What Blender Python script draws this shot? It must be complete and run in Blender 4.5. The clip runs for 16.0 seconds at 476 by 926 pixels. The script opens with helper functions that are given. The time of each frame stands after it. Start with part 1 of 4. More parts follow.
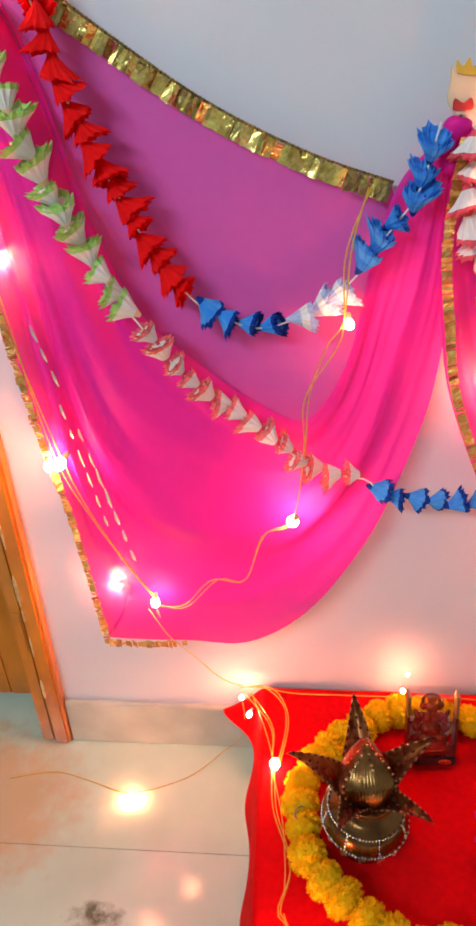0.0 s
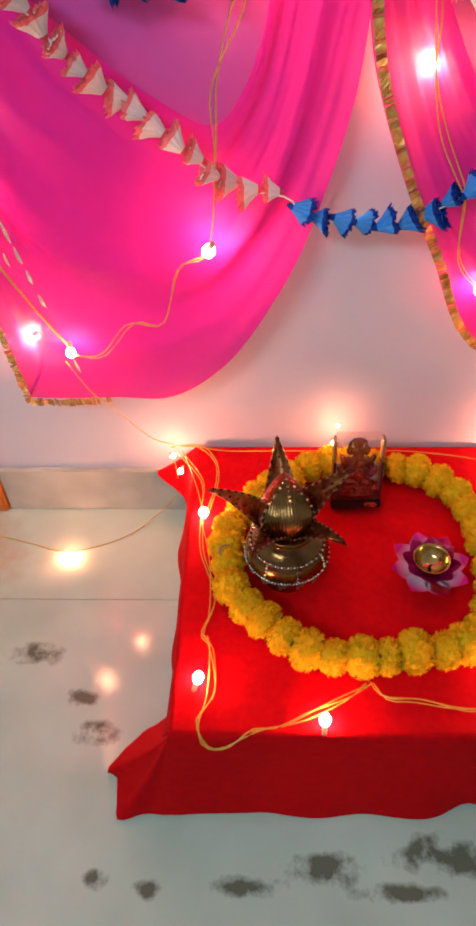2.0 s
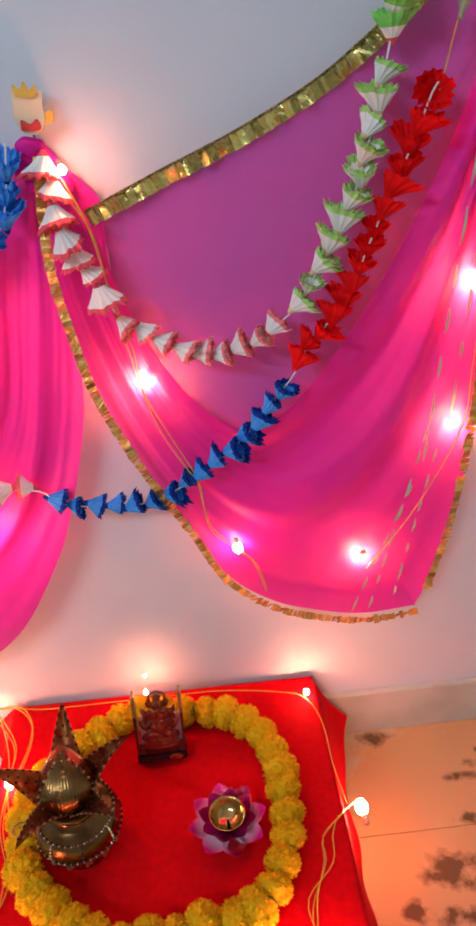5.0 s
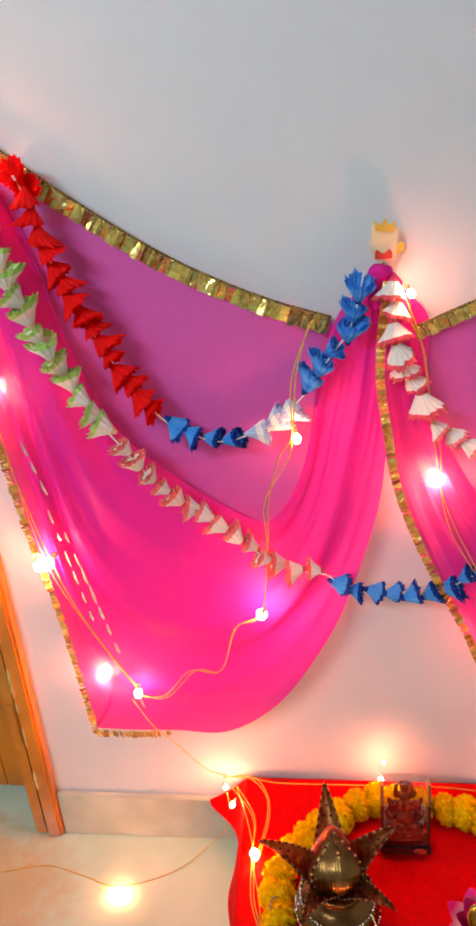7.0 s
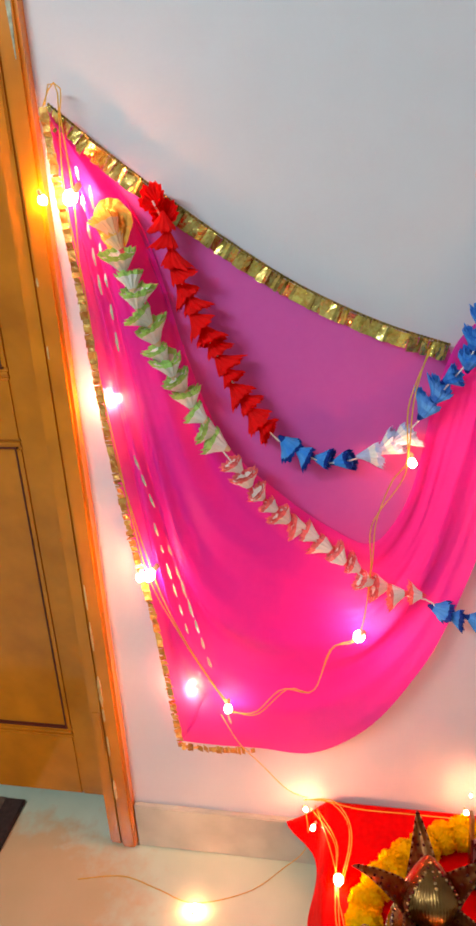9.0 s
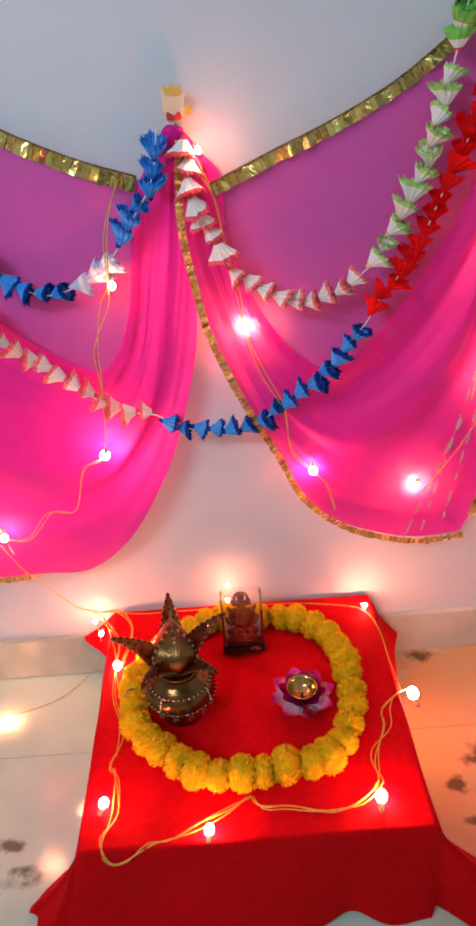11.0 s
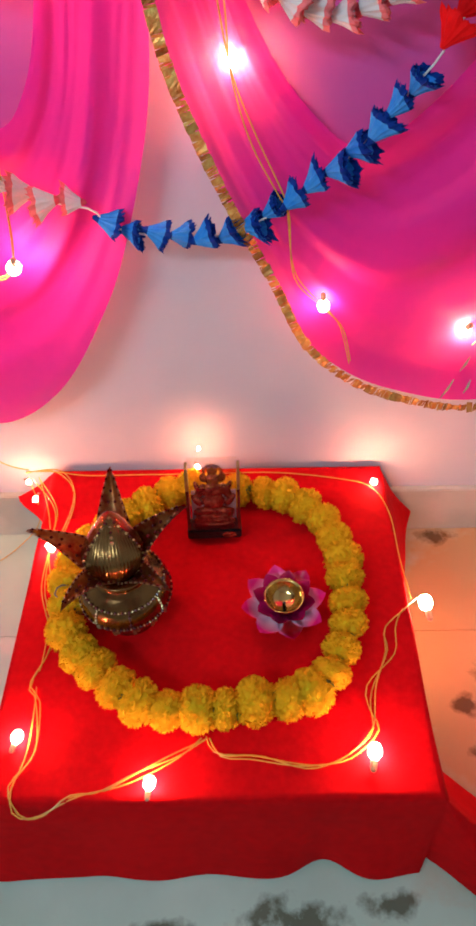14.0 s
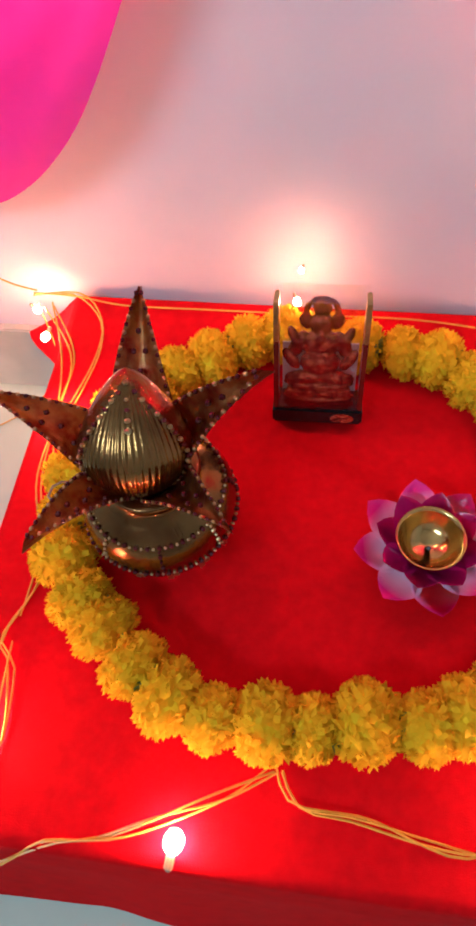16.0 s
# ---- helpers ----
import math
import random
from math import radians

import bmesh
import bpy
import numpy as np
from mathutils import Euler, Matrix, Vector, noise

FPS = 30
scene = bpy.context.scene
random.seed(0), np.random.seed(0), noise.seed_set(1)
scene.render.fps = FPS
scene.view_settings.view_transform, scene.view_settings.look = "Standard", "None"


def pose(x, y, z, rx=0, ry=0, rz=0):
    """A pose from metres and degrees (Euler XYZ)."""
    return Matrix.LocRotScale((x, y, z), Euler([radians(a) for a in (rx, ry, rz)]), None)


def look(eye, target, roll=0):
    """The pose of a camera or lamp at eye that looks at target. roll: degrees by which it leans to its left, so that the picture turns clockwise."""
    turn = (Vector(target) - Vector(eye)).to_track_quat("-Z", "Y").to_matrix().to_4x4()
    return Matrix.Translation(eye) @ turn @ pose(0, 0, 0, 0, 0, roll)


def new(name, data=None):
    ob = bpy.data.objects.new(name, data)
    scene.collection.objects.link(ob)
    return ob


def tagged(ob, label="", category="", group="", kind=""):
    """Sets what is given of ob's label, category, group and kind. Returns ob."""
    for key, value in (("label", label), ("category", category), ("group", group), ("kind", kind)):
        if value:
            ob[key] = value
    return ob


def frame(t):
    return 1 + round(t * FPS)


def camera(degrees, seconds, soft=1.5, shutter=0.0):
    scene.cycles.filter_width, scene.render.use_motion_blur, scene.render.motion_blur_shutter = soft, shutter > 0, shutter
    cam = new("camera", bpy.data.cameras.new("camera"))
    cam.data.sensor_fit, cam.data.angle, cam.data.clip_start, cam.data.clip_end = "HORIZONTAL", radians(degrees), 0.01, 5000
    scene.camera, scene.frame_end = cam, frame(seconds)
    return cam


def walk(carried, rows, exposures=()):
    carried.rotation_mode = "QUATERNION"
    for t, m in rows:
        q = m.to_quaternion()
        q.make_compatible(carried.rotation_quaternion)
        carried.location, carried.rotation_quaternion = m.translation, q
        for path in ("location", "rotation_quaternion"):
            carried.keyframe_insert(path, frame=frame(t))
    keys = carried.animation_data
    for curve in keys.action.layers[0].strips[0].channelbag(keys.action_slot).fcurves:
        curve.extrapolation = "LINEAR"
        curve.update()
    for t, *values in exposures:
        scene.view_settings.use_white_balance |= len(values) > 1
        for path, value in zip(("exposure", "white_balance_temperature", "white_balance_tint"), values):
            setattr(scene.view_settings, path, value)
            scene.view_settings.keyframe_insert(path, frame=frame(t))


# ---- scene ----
cam = camera(38.1, 16.0, soft=3.1)
PATH = [
    (0, (-0.122, -0.853, 1.173), (-0.272, 0.84, 0.119), -2.1),
    (0.5, (-0.11, -0.865, 1.123), (-0.185, 0.736, -0.074), -1.6),
    (1, (-0.108, -0.867, 1.074), (-0.147, 0.58, -0.306), -0.8),
    (1.5, (-0.102, -0.87, 1.031), (-0.114, 0.491, -0.434), 0.6),
    (2, (-0.05, -0.877, 1.042), (-0.115, 0.501, -0.407), -1.9),
    (2.5, (0.039, -0.881, 1.063), (-0.099, 0.545, -0.332), -3.6),
    (3, (0.114, -0.872, 1.05), (-0.05, 0.584, -0.311), -5.4),
    (3.5, (0.194, -0.866, 1.06), (0.147, 0.618, -0.28), -5.8),
    (3.7, (0.215, -0.862, 1.068), (0.232, 0.642, -0.25), -6.0),
    (5.8, (0.193, -0.891, 1.214), (0.294, 0.889, 0.308), -3.1),
    (6, (0.17, -0.894, 1.218), (0.222, 0.892, 0.32), -3.3),
    (6.5, (0.085, -0.909, 1.233), (-0.038, 0.875, 0.337), -2.4),
    (7, (-0.041, -0.919, 1.24), (-0.246, 0.884, 0.399), -3.8),
    (7.5, (-0.127, -0.908, 1.254), (-0.381, 0.923, 0.49), -3.7),
    (8, (-0.161, -0.909, 1.265), (-0.486, 0.94, 0.578), -3.3),
    (8.2, (-0.17, -0.905, 1.271), (-0.515, 0.945, 0.594), -2.9),
    (10.3, (0.017, -1.082, 1.199), (-0.141, 0.657, 0.225), -2.5),
    (10.5, (0.046, -1.095, 1.197), (-0.066, 0.65, 0.227), -2.8),
    (11, (0.104, -1.118, 1.174), (0.12, 0.604, 0.156), -3.7),
    (11.5, (0.13, -1.118, 1.173), (0.22, 0.588, 0.133), -3.8),
    (12, (0.156, -1.099, 1.202), (0.347, 0.638, 0.229), -2.7),
    (12.5, (0.16, -1.077, 1.183), (0.341, 0.661, 0.21), -1.7),
    (13, (0.13, -0.971, 1.125), (0.213, 0.652, -0.042), -0.9),
    (13.5, (0.115, -0.848, 1.084), (0.151, 0.647, -0.245), -2.1),
    (14, (0.146, -0.778, 1.019), (0.131, 0.577, -0.453), -1.4),
    (14.5, (0.159, -0.698, 0.944), (-0.015, 0.53, -0.625), -2.4),
    (15, (0.15, -0.626, 0.848), (-0.069, 0.488, -0.799), -5.4),
    (15.5, (0.132, -0.556, 0.774), (-0.114, 0.493, -0.912), -7.2),
    (16, (0.113, -0.517, 0.713), (-0.137, 0.476, -1.005), -7.7),
]
walk(cam, [(t, look(eye, target, roll)) for t, eye, target, roll in PATH],
     exposures=[(0, 0.51, 6850, 20), (1.5, 0.23, 6550, 20), (3.7, 0.24, 6200, 23), (6.0, 0.45, 6850, 20), (7.0, 0.56, 7300, 18), (8.2, 0.51, 7500, 17),
                (10.5, 0.41, 6650, 20), (11.5, 0.37, 6400, 22), (12.5, 0.43, 6550, 22), (13.5, 0.25, 6050, 20), (14.0, 0.28, 6050, 17), (14.5, 0.42, 6050, 16), (15.0, 0.50, 5850, 22), (16.0, 0.53, 5900, 22)])

# ---- world and light ----
world = bpy.data.worlds.new("room_world")
scene.world = world
world.use_nodes = True
world.node_tree.nodes["Background"].inputs[0].default_value = (0.55, 0.68, 0.85, 1)
world.node_tree.nodes["Background"].inputs[1].default_value = 0.1


def area_lamp(name, eye, target, sx, sy, watts, colour):
    data = bpy.data.lights.new(name, "AREA")
    data.shape, data.size, data.size_y, data.energy, data.color = "RECTANGLE", sx, sy, watts, colour
    ob = new(name, data)
    ob.matrix_world = look(eye, target)
    return ob


# the room's tube light, high on the wall behind and beside the camera
area_lamp("tube_light", (-1.10, -1.85, 2.15), (-0.1, 0.0, 0.8), 1.0, 0.12, 21.5, (0.62, 0.85, 0.97))
BULB_GLOW = 230.0

# ---- materials ----
def material(name, colour, rough=0.6, metal=0.0, vary=0.12, scale=30.0, bump=0.0, bump_scale=200.0, second=None,
             spread=0.5, transmit=0.0, sheen=0.0, coat=0.0, alpha=1.0, island=0.0, big=4.0, shine=0.5):
    m = bpy.data.materials.new(name)
    m.use_nodes = True
    nt = m.node_tree
    p = nt.nodes["Principled BSDF"]
    p.inputs["Roughness"].default_value, p.inputs["Metallic"].default_value = rough, metal
    p.inputs["Transmission Weight"].default_value = transmit
    p.inputs["Sheen Weight"].default_value = sheen
    p.inputs["Specular IOR Level"].default_value = shine
    p.inputs["Coat Weight"].default_value = coat
    p.inputs["Alpha"].default_value = alpha
    at = nt.nodes.new("ShaderNodeTexCoord")
    fine, broad = nt.nodes.new("ShaderNodeTexNoise"), nt.nodes.new("ShaderNodeTexNoise")
    fine.inputs["Scale"].default_value, broad.inputs["Scale"].default_value = scale, big
    fine.inputs["Detail"].default_value = broad.inputs["Detail"].default_value = 5
    nt.links.new(at.outputs["Object"], fine.inputs["Vector"])
    nt.links.new(at.outputs["Object"], broad.inputs["Vector"])
    both = nt.nodes.new("ShaderNodeMath")
    both.operation = "ADD"
    nt.links.new(fine.outputs["Fac"], both.inputs[0])
    nt.links.new(broad.outputs["Fac"], both.inputs[1])
    ramp = nt.nodes.new("ShaderNodeMapRange")
    ramp.inputs[1].default_value, ramp.inputs[2].default_value = 1 - spread / 2, 1 + spread / 2
    nt.links.new(both.outputs[0], ramp.inputs[0])
    mix = nt.nodes.new("ShaderNodeMix")
    mix.data_type = "RGBA"
    other = second or tuple(min(1.0, c * (1 - 2 * vary)) for c in colour)
    mix.inputs[6].default_value, mix.inputs[7].default_value = (*other, 1), (*colour, 1)
    nt.links.new(ramp.outputs[0], mix.inputs[0])
    last = mix.outputs[2]
    if island:
        geo, hsv = nt.nodes.new("ShaderNodeNewGeometry"), nt.nodes.new("ShaderNodeHueSaturation")
        span = nt.nodes.new("ShaderNodeMapRange")
        span.inputs[3].default_value, span.inputs[4].default_value = 1 - island, 1 + island * 0.5
        nt.links.new(geo.outputs["Random Per Island"], span.inputs[0])
        nt.links.new(span.outputs[0], hsv.inputs["Value"])
        nt.links.new(last, hsv.inputs["Color"])
        last = hsv.outputs[0]
    nt.links.new(last, p.inputs["Base Color"])
    if bump:
        grain, b = nt.nodes.new("ShaderNodeTexNoise"), nt.nodes.new("ShaderNodeBump")
        grain.inputs["Scale"].default_value, grain.inputs["Detail"].default_value = bump_scale, 4
        b.inputs["Strength"].default_value, b.inputs["Distance"].default_value = bump, 0.002
        nt.links.new(at.outputs["Object"], grain.inputs["Vector"])
        nt.links.new(grain.outputs["Fac"], b.inputs["Height"])
        nt.links.new(b.outputs[0], p.inputs["Normal"])
    return m


def sheer(name, colour, see_through, glow_through, second):
    """Thin dyed cloth: diffuse with sheen, some light passing through, and open weave."""
    m = material(name, colour, 0.55, 0, 0.1, 60, 0.25, 900, second=second, spread=0.7, big=5, shine=0.3)
    nt = m.node_tree
    p, out = nt.nodes["Principled BSDF"], nt.nodes["Material Output"]
    tl, tr = nt.nodes.new("ShaderNodeBsdfTranslucent"), nt.nodes.new("ShaderNodeBsdfTransparent")
    tl.inputs[0].default_value = (colour[0], 0.10, colour[2] * 0.75, 1)
    tr.inputs[0].default_value = (1.0, 0.72, 0.90, 1)
    a, b = nt.nodes.new("ShaderNodeMixShader"), nt.nodes.new("ShaderNodeMixShader")
    a.inputs[0].default_value, b.inputs[0].default_value = glow_through, see_through
    nt.links.new(p.outputs[0], a.inputs[1]), nt.links.new(tl.outputs[0], a.inputs[2])
    nt.links.new(a.outputs[0], b.inputs[1]), nt.links.new(tr.outputs[0], b.inputs[2])
    nt.links.new(b.outputs[0], out.inputs["Surface"])
    return m


def glowing(name, colour, strength):
    m = bpy.data.materials.new(name)
    m.use_nodes = True
    p = m.node_tree.nodes["Principled BSDF"]
    p.inputs["Base Color"].default_value = (1, 0.9, 0.7, 1)
    p.inputs["Emission Color"].default_value = (*colour, 1)
    p.inputs["Emission Strength"].default_value = strength
    return m


def marble(name):
    """Pale greenish marble with cloudy grey veins and dark mineral patches, plus warm light painted in at two spots."""
    m = material(name, (0.66, 0.77, 0.60), 0.12, 0, 0.1, 7, 0.04, 60, second=(0.48, 0.61, 0.46), spread=0.6, big=1.7)
    nt = m.node_tree
    p = nt.nodes["Principled BSDF"]
    base = p.inputs["Base Color"].links[0].from_socket
    geo = nt.nodes.new("ShaderNodeNewGeometry")
    warp = nt.nodes.new("ShaderNodeTexNoise")
    warp.inputs["Scale"].default_value, warp.inputs["Detail"].default_value = 28, 6
    warp.inputs["Roughness"].default_value = 0.58
    nt.links.new(geo.outputs["Position"], warp.inputs["Vector"])
    # warm light painted into the floor colour: right of the table, left by the door
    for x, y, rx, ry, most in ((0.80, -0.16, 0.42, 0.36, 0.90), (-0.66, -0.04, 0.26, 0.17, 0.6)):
        mp, ln, rg, warm_glow = (nt.nodes.new("ShaderNode" + k) for k in ("Mapping", "VectorMath", "MapRange", "Mix"))
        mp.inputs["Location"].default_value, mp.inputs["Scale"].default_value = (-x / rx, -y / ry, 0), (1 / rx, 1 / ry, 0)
        ln.operation, warm_glow.data_type = "LENGTH", "RGBA"
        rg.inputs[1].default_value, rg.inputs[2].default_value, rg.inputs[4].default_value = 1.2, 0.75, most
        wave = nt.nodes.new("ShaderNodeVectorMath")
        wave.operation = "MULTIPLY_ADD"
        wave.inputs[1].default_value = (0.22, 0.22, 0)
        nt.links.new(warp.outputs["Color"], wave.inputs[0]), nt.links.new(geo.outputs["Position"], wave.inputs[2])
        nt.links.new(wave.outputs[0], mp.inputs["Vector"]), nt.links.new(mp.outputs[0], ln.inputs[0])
        nt.links.new(ln.outputs["Value"], rg.inputs[0]), nt.links.new(rg.outputs[0], warm_glow.inputs[0])
        nt.links.new(base, warm_glow.inputs[6])
        warm_glow.inputs[7].default_value = (0.66, 0.34, 0.12, 1)
        base = warm_glow.outputs[2]
    total = None
    for x, y, rx, ry in ((-0.42, -0.325, 0.07, 0.032), (-0.33, -0.40, 0.05, 0.025), (-0.30, -0.455, 0.06, 0.03), (-0.27, -0.65, 0.03, 0.02),
                         (-0.2, -0.66, 0.03, 0.02), (-0.07, -0.655, 0.08, 0.02), (0.04, -0.635, 0.085, 0.035), (0.2, -0.615, 0.12, 0.04), (0.13, -0.66, 0.09, 0.02),
                         (0.32, -0.60, 0.06, 0.03), (0.552, -0.285, 0.085, 0.05), (0.604, -0.314, 0.07, 0.035), (0.479, -0.343, 0.05, 0.03), (0.553, -0.36, 0.07, 0.03), (0.663, -0.102, 0.04, 0.02), (0.495, -0.03, 0.06, 0.03),
                         (0.632, -0.128, 0.06, 0.016), (0.612, -0.205, 0.04, 0.02), (0.493, -0.415, 0.045, 0.018), (0.512, -0.474, 0.06, 0.022),
                         (0.56, -0.409, 0.03, 0.012), (0.681, -0.079, 0.03, 0.016), (0.75, -0.12, 0.06, 0.07)):
        mp, ln, rg = (nt.nodes.new("ShaderNode" + k) for k in ("Mapping", "VectorMath", "MapRange"))
        mp.inputs["Location"].default_value = (-x / rx, -y / ry, 0)
        mp.inputs["Scale"].default_value = (1 / rx, 1 / ry, 0)
        ln.operation = "LENGTH"
        rg.inputs[1].default_value, rg.inputs[2].default_value = 1.5, 0.0
        nt.links.new(geo.outputs["Position"], mp.inputs["Vector"])
        nt.links.new(mp.outputs[0], ln.inputs[0])
        nt.links.new(ln.outputs["Value"], rg.inputs[0])
        if total is None:
            total = rg.outputs[0]
        else:
            add = nt.nodes.new("ShaderNodeMath")
            add.operation = "MAXIMUM"
            nt.links.new(total, add.inputs[0]), nt.links.new(rg.outputs[0], add.inputs[1])
            total = add.outputs[0]
    mul, cut = nt.nodes.new("ShaderNodeMath"), nt.nodes.new("ShaderNodeMapRange")
    mul.operation = "MULTIPLY"
    nt.links.new(total, mul.inputs[0]), nt.links.new(warp.outputs["Fac"], mul.inputs[1])
    cut.inputs[1].default_value, cut.inputs[2].default_value, cut.inputs[4].default_value = 0.28, 0.43, 0.95
    nt.links.new(mul.outputs[0], cut.inputs[0])
    mix = nt.nodes.new("ShaderNodeMix")
    mix.data_type = "RGBA"
    mix.blend_type = "MULTIPLY"
    mix.inputs[7].default_value = (0.24, 0.20, 0.15, 1)
    nt.links.new(cut.outputs[0], mix.inputs[0]), nt.links.new(base, mix.inputs[6])
    nt.links.new(mix.outputs[2], p.inputs["Base Color"])
    return m


PINK = (1.0, 0.024, 0.47)
M_WALL = material("wall_paint", (0.685, 0.70, 0.735), 0.7, 0, 0.02, 14, 0.12, 90, big=1.5)
M_CEIL = material("ceiling_paint", (0.8, 0.8, 0.8), 0.8, 0, 0.03)
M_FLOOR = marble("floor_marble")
M_JOINT = material("joint_cement", (0.42, 0.42, 0.38), 0.8)
M_SKIRT = material("skirting_stone", (0.60, 0.60, 0.50), 0.35, 0, 0.1, 12, 0.05, 80, second=(0.42, 0.44, 0.36), big=3)
M_SHEET = sheer("sheer_cloth", (0.96, 0.09, 0.58), 0.42, 0.1, (0.90, 0.075, 0.55))
M_SWAG = sheer("gathered_cloth", PINK, 0.07, 0.32, (0.90, 0.016, 0.45))
M_RED = material("red_cotton", (0.73, 0.0018, 0.003), 0.85, 0, 0.10, 90, 0.35, 1200, shine=0.10, big=6)
M_GOLD = material("gold_foil", (1.0, 0.88, 0.30), 0.18, 0.9, 0.25, 200, 0.5, 260, second=(0.66, 0.48, 0.10), spread=0.5, island=0.55, big=70)
M_CORD = material("gold_cord", (0.46, 0.36, 0.10), 0.35, 0.9, 0.3, 500, second=(0.10, 0.07, 0.02), spread=0.3, big=300)
# the red second tone holds red backing and red cloth mirrored in the sequins
M_SEQUIN = material("gold_sequins", (1.0, 0.70, 0.18), 0.26, 0.5, 0.25, 160, 0.5, 420, second=(0.80, 0.20, 0.03), spread=0.5, island=0.5, big=45)
M_ZARI = material("zari_thread", (1.0, 0.93, 0.72), 0.2, 0.7, 0.1, 200)
M_BRASS = material("antique_gold", (0.29, 0.155, 0.045), 0.2, 0.96, 0.2, 40, 0.12, 300, second=(0.16, 0.075, 0.024), big=12)
M_BOWL = material("polished_brass", (0.74, 0.46, 0.15), 0.16, 1.0, 0.1, 60)
M_STUD = material("dark_red_stone", (0.10, 0.008, 0.008), 0.15, 0, 0.1)
M_LEAF = material("gilt_leaf", (0.42, 0.24, 0.075), 0.28, 0.85, 0.3, 90, 0.6, 190, second=(0.25, 0.026, 0.014), spread=0.35, big=20)
M_SHELL = material("red_gilt_foil", (0.30, 0.022, 0.014), 0.2, 0.95, 0.3, 60, 0.5, 170, second=(0.20, 0.09, 0.03), spread=0.4, big=22)
M_TRIM = material("bead_trim", (0.66, 0.50, 0.22), 0.3, 0.95, 0.2, 150)
M_WOOD = material("varnished_wood", (0.80, 0.25, 0.015), 0.2, 0, 0.2, 14, 0.08, 40, second=(0.56, 0.165, 0.011), coat=0.4, big=3, shine=0.4)
M_WOOD2 = material("plain_wood", (0.35, 0.22, 0.12), 0.6, 0, 0.15)
M_MARI = material("marigold_petal", (1.0, 0.77, 0.016), 0.7, 0, 0.1, 70, second=(1.0, 0.65, 0.010), island=0.05, big=25, shine=0.12)
nt = M_MARI.node_tree
glow, join = nt.nodes.new("ShaderNodeBsdfTranslucent"), nt.nodes.new("ShaderNodeMixShader")
glow.inputs[0].default_value, join.inputs[0].default_value = (1.0, 0.76, 0.018, 1), 0.45
nt.links.new(nt.nodes["Principled BSDF"].outputs[0], join.inputs[1]), nt.links.new(glow.outputs[0], join.inputs[2])
nt.links.new(join.outputs[0], nt.nodes["Material Output"].inputs["Surface"])
M_MARI2 = material("marigold_heart", (1.0, 0.80, 0.016), 0.8, 0, 0.05, shine=0.1)
M_SEPAL = material("marigold_sepal", (0.30, 0.36, 0.05), 0.7, 0, 0.2, 80)
M_LOTUS = material("lotus_enamel", (0.96, 0.022, 0.30), 0.22, 0, 0.2, 25, second=(0.66, 0.012, 0.22), coat=0.4, big=10)
M_LOTUS2 = material("lotus_deep_enamel", (0.62, 0.010, 0.17), 0.2, 0, 0.25, 30, second=(0.36, 0.006, 0.14), coat=0.4, big=14)
M_BLACK = material("black_plastic", (0.012, 0.010, 0.010), 0.25)
M_FIGURE = material("copper_casting", (0.64, 0.18, 0.08), 0.18, 0.92, 0.3, 300, 0.8, 520, second=(0.20, 0.022, 0.012), spread=0.3, big=160)
M_FRAME = material("red_gilt_edge", (0.30, 0.035, 0.02), 0.2, 0.5, 0.2, 60)
M_WIRE = material("yellow_wire", (0.86, 0.48, 0.05), 0.35, 0, 0.15, 100)
M_CAP = material("clear_socket", (0.45, 0.34, 0.2), 0.3)
M_MAT = material("doormat_weave", (0.06, 0.035, 0.03), 0.95, 0, 0.3, 90, 0.5, 500)
M_MAT2 = material("doormat_stripe", (0.20, 0.13, 0.09), 0.95, 0, 0.3, 90, 0.5, 500)
M_BULB = glowing("lit_bulb", (1.0, 0.38, 0.195), BULB_GLOW)
nt = M_LOTUS.node_tree
tc, sep, fade, two = (nt.nodes.new("ShaderNode" + k) for k in ("TexCoord", "SeparateXYZ", "MapRange", "Mix"))
two.data_type = "RGBA"
fade.inputs[1].default_value, fade.inputs[2].default_value = 0.22, 0.80
base = nt.nodes["Principled BSDF"].inputs["Base Color"]
nt.links.new(base.links[0].from_socket, two.inputs[7])
two.inputs[6].default_value = (1.0, 0.82, 0.95, 1)
nt.links.new(tc.outputs["Generated"], sep.inputs[0]), nt.links.new(sep.outputs["Y"], fade.inputs[0])
nt.links.new(fade.outputs[0], two.inputs[0]), nt.links.new(two.outputs[2], base)
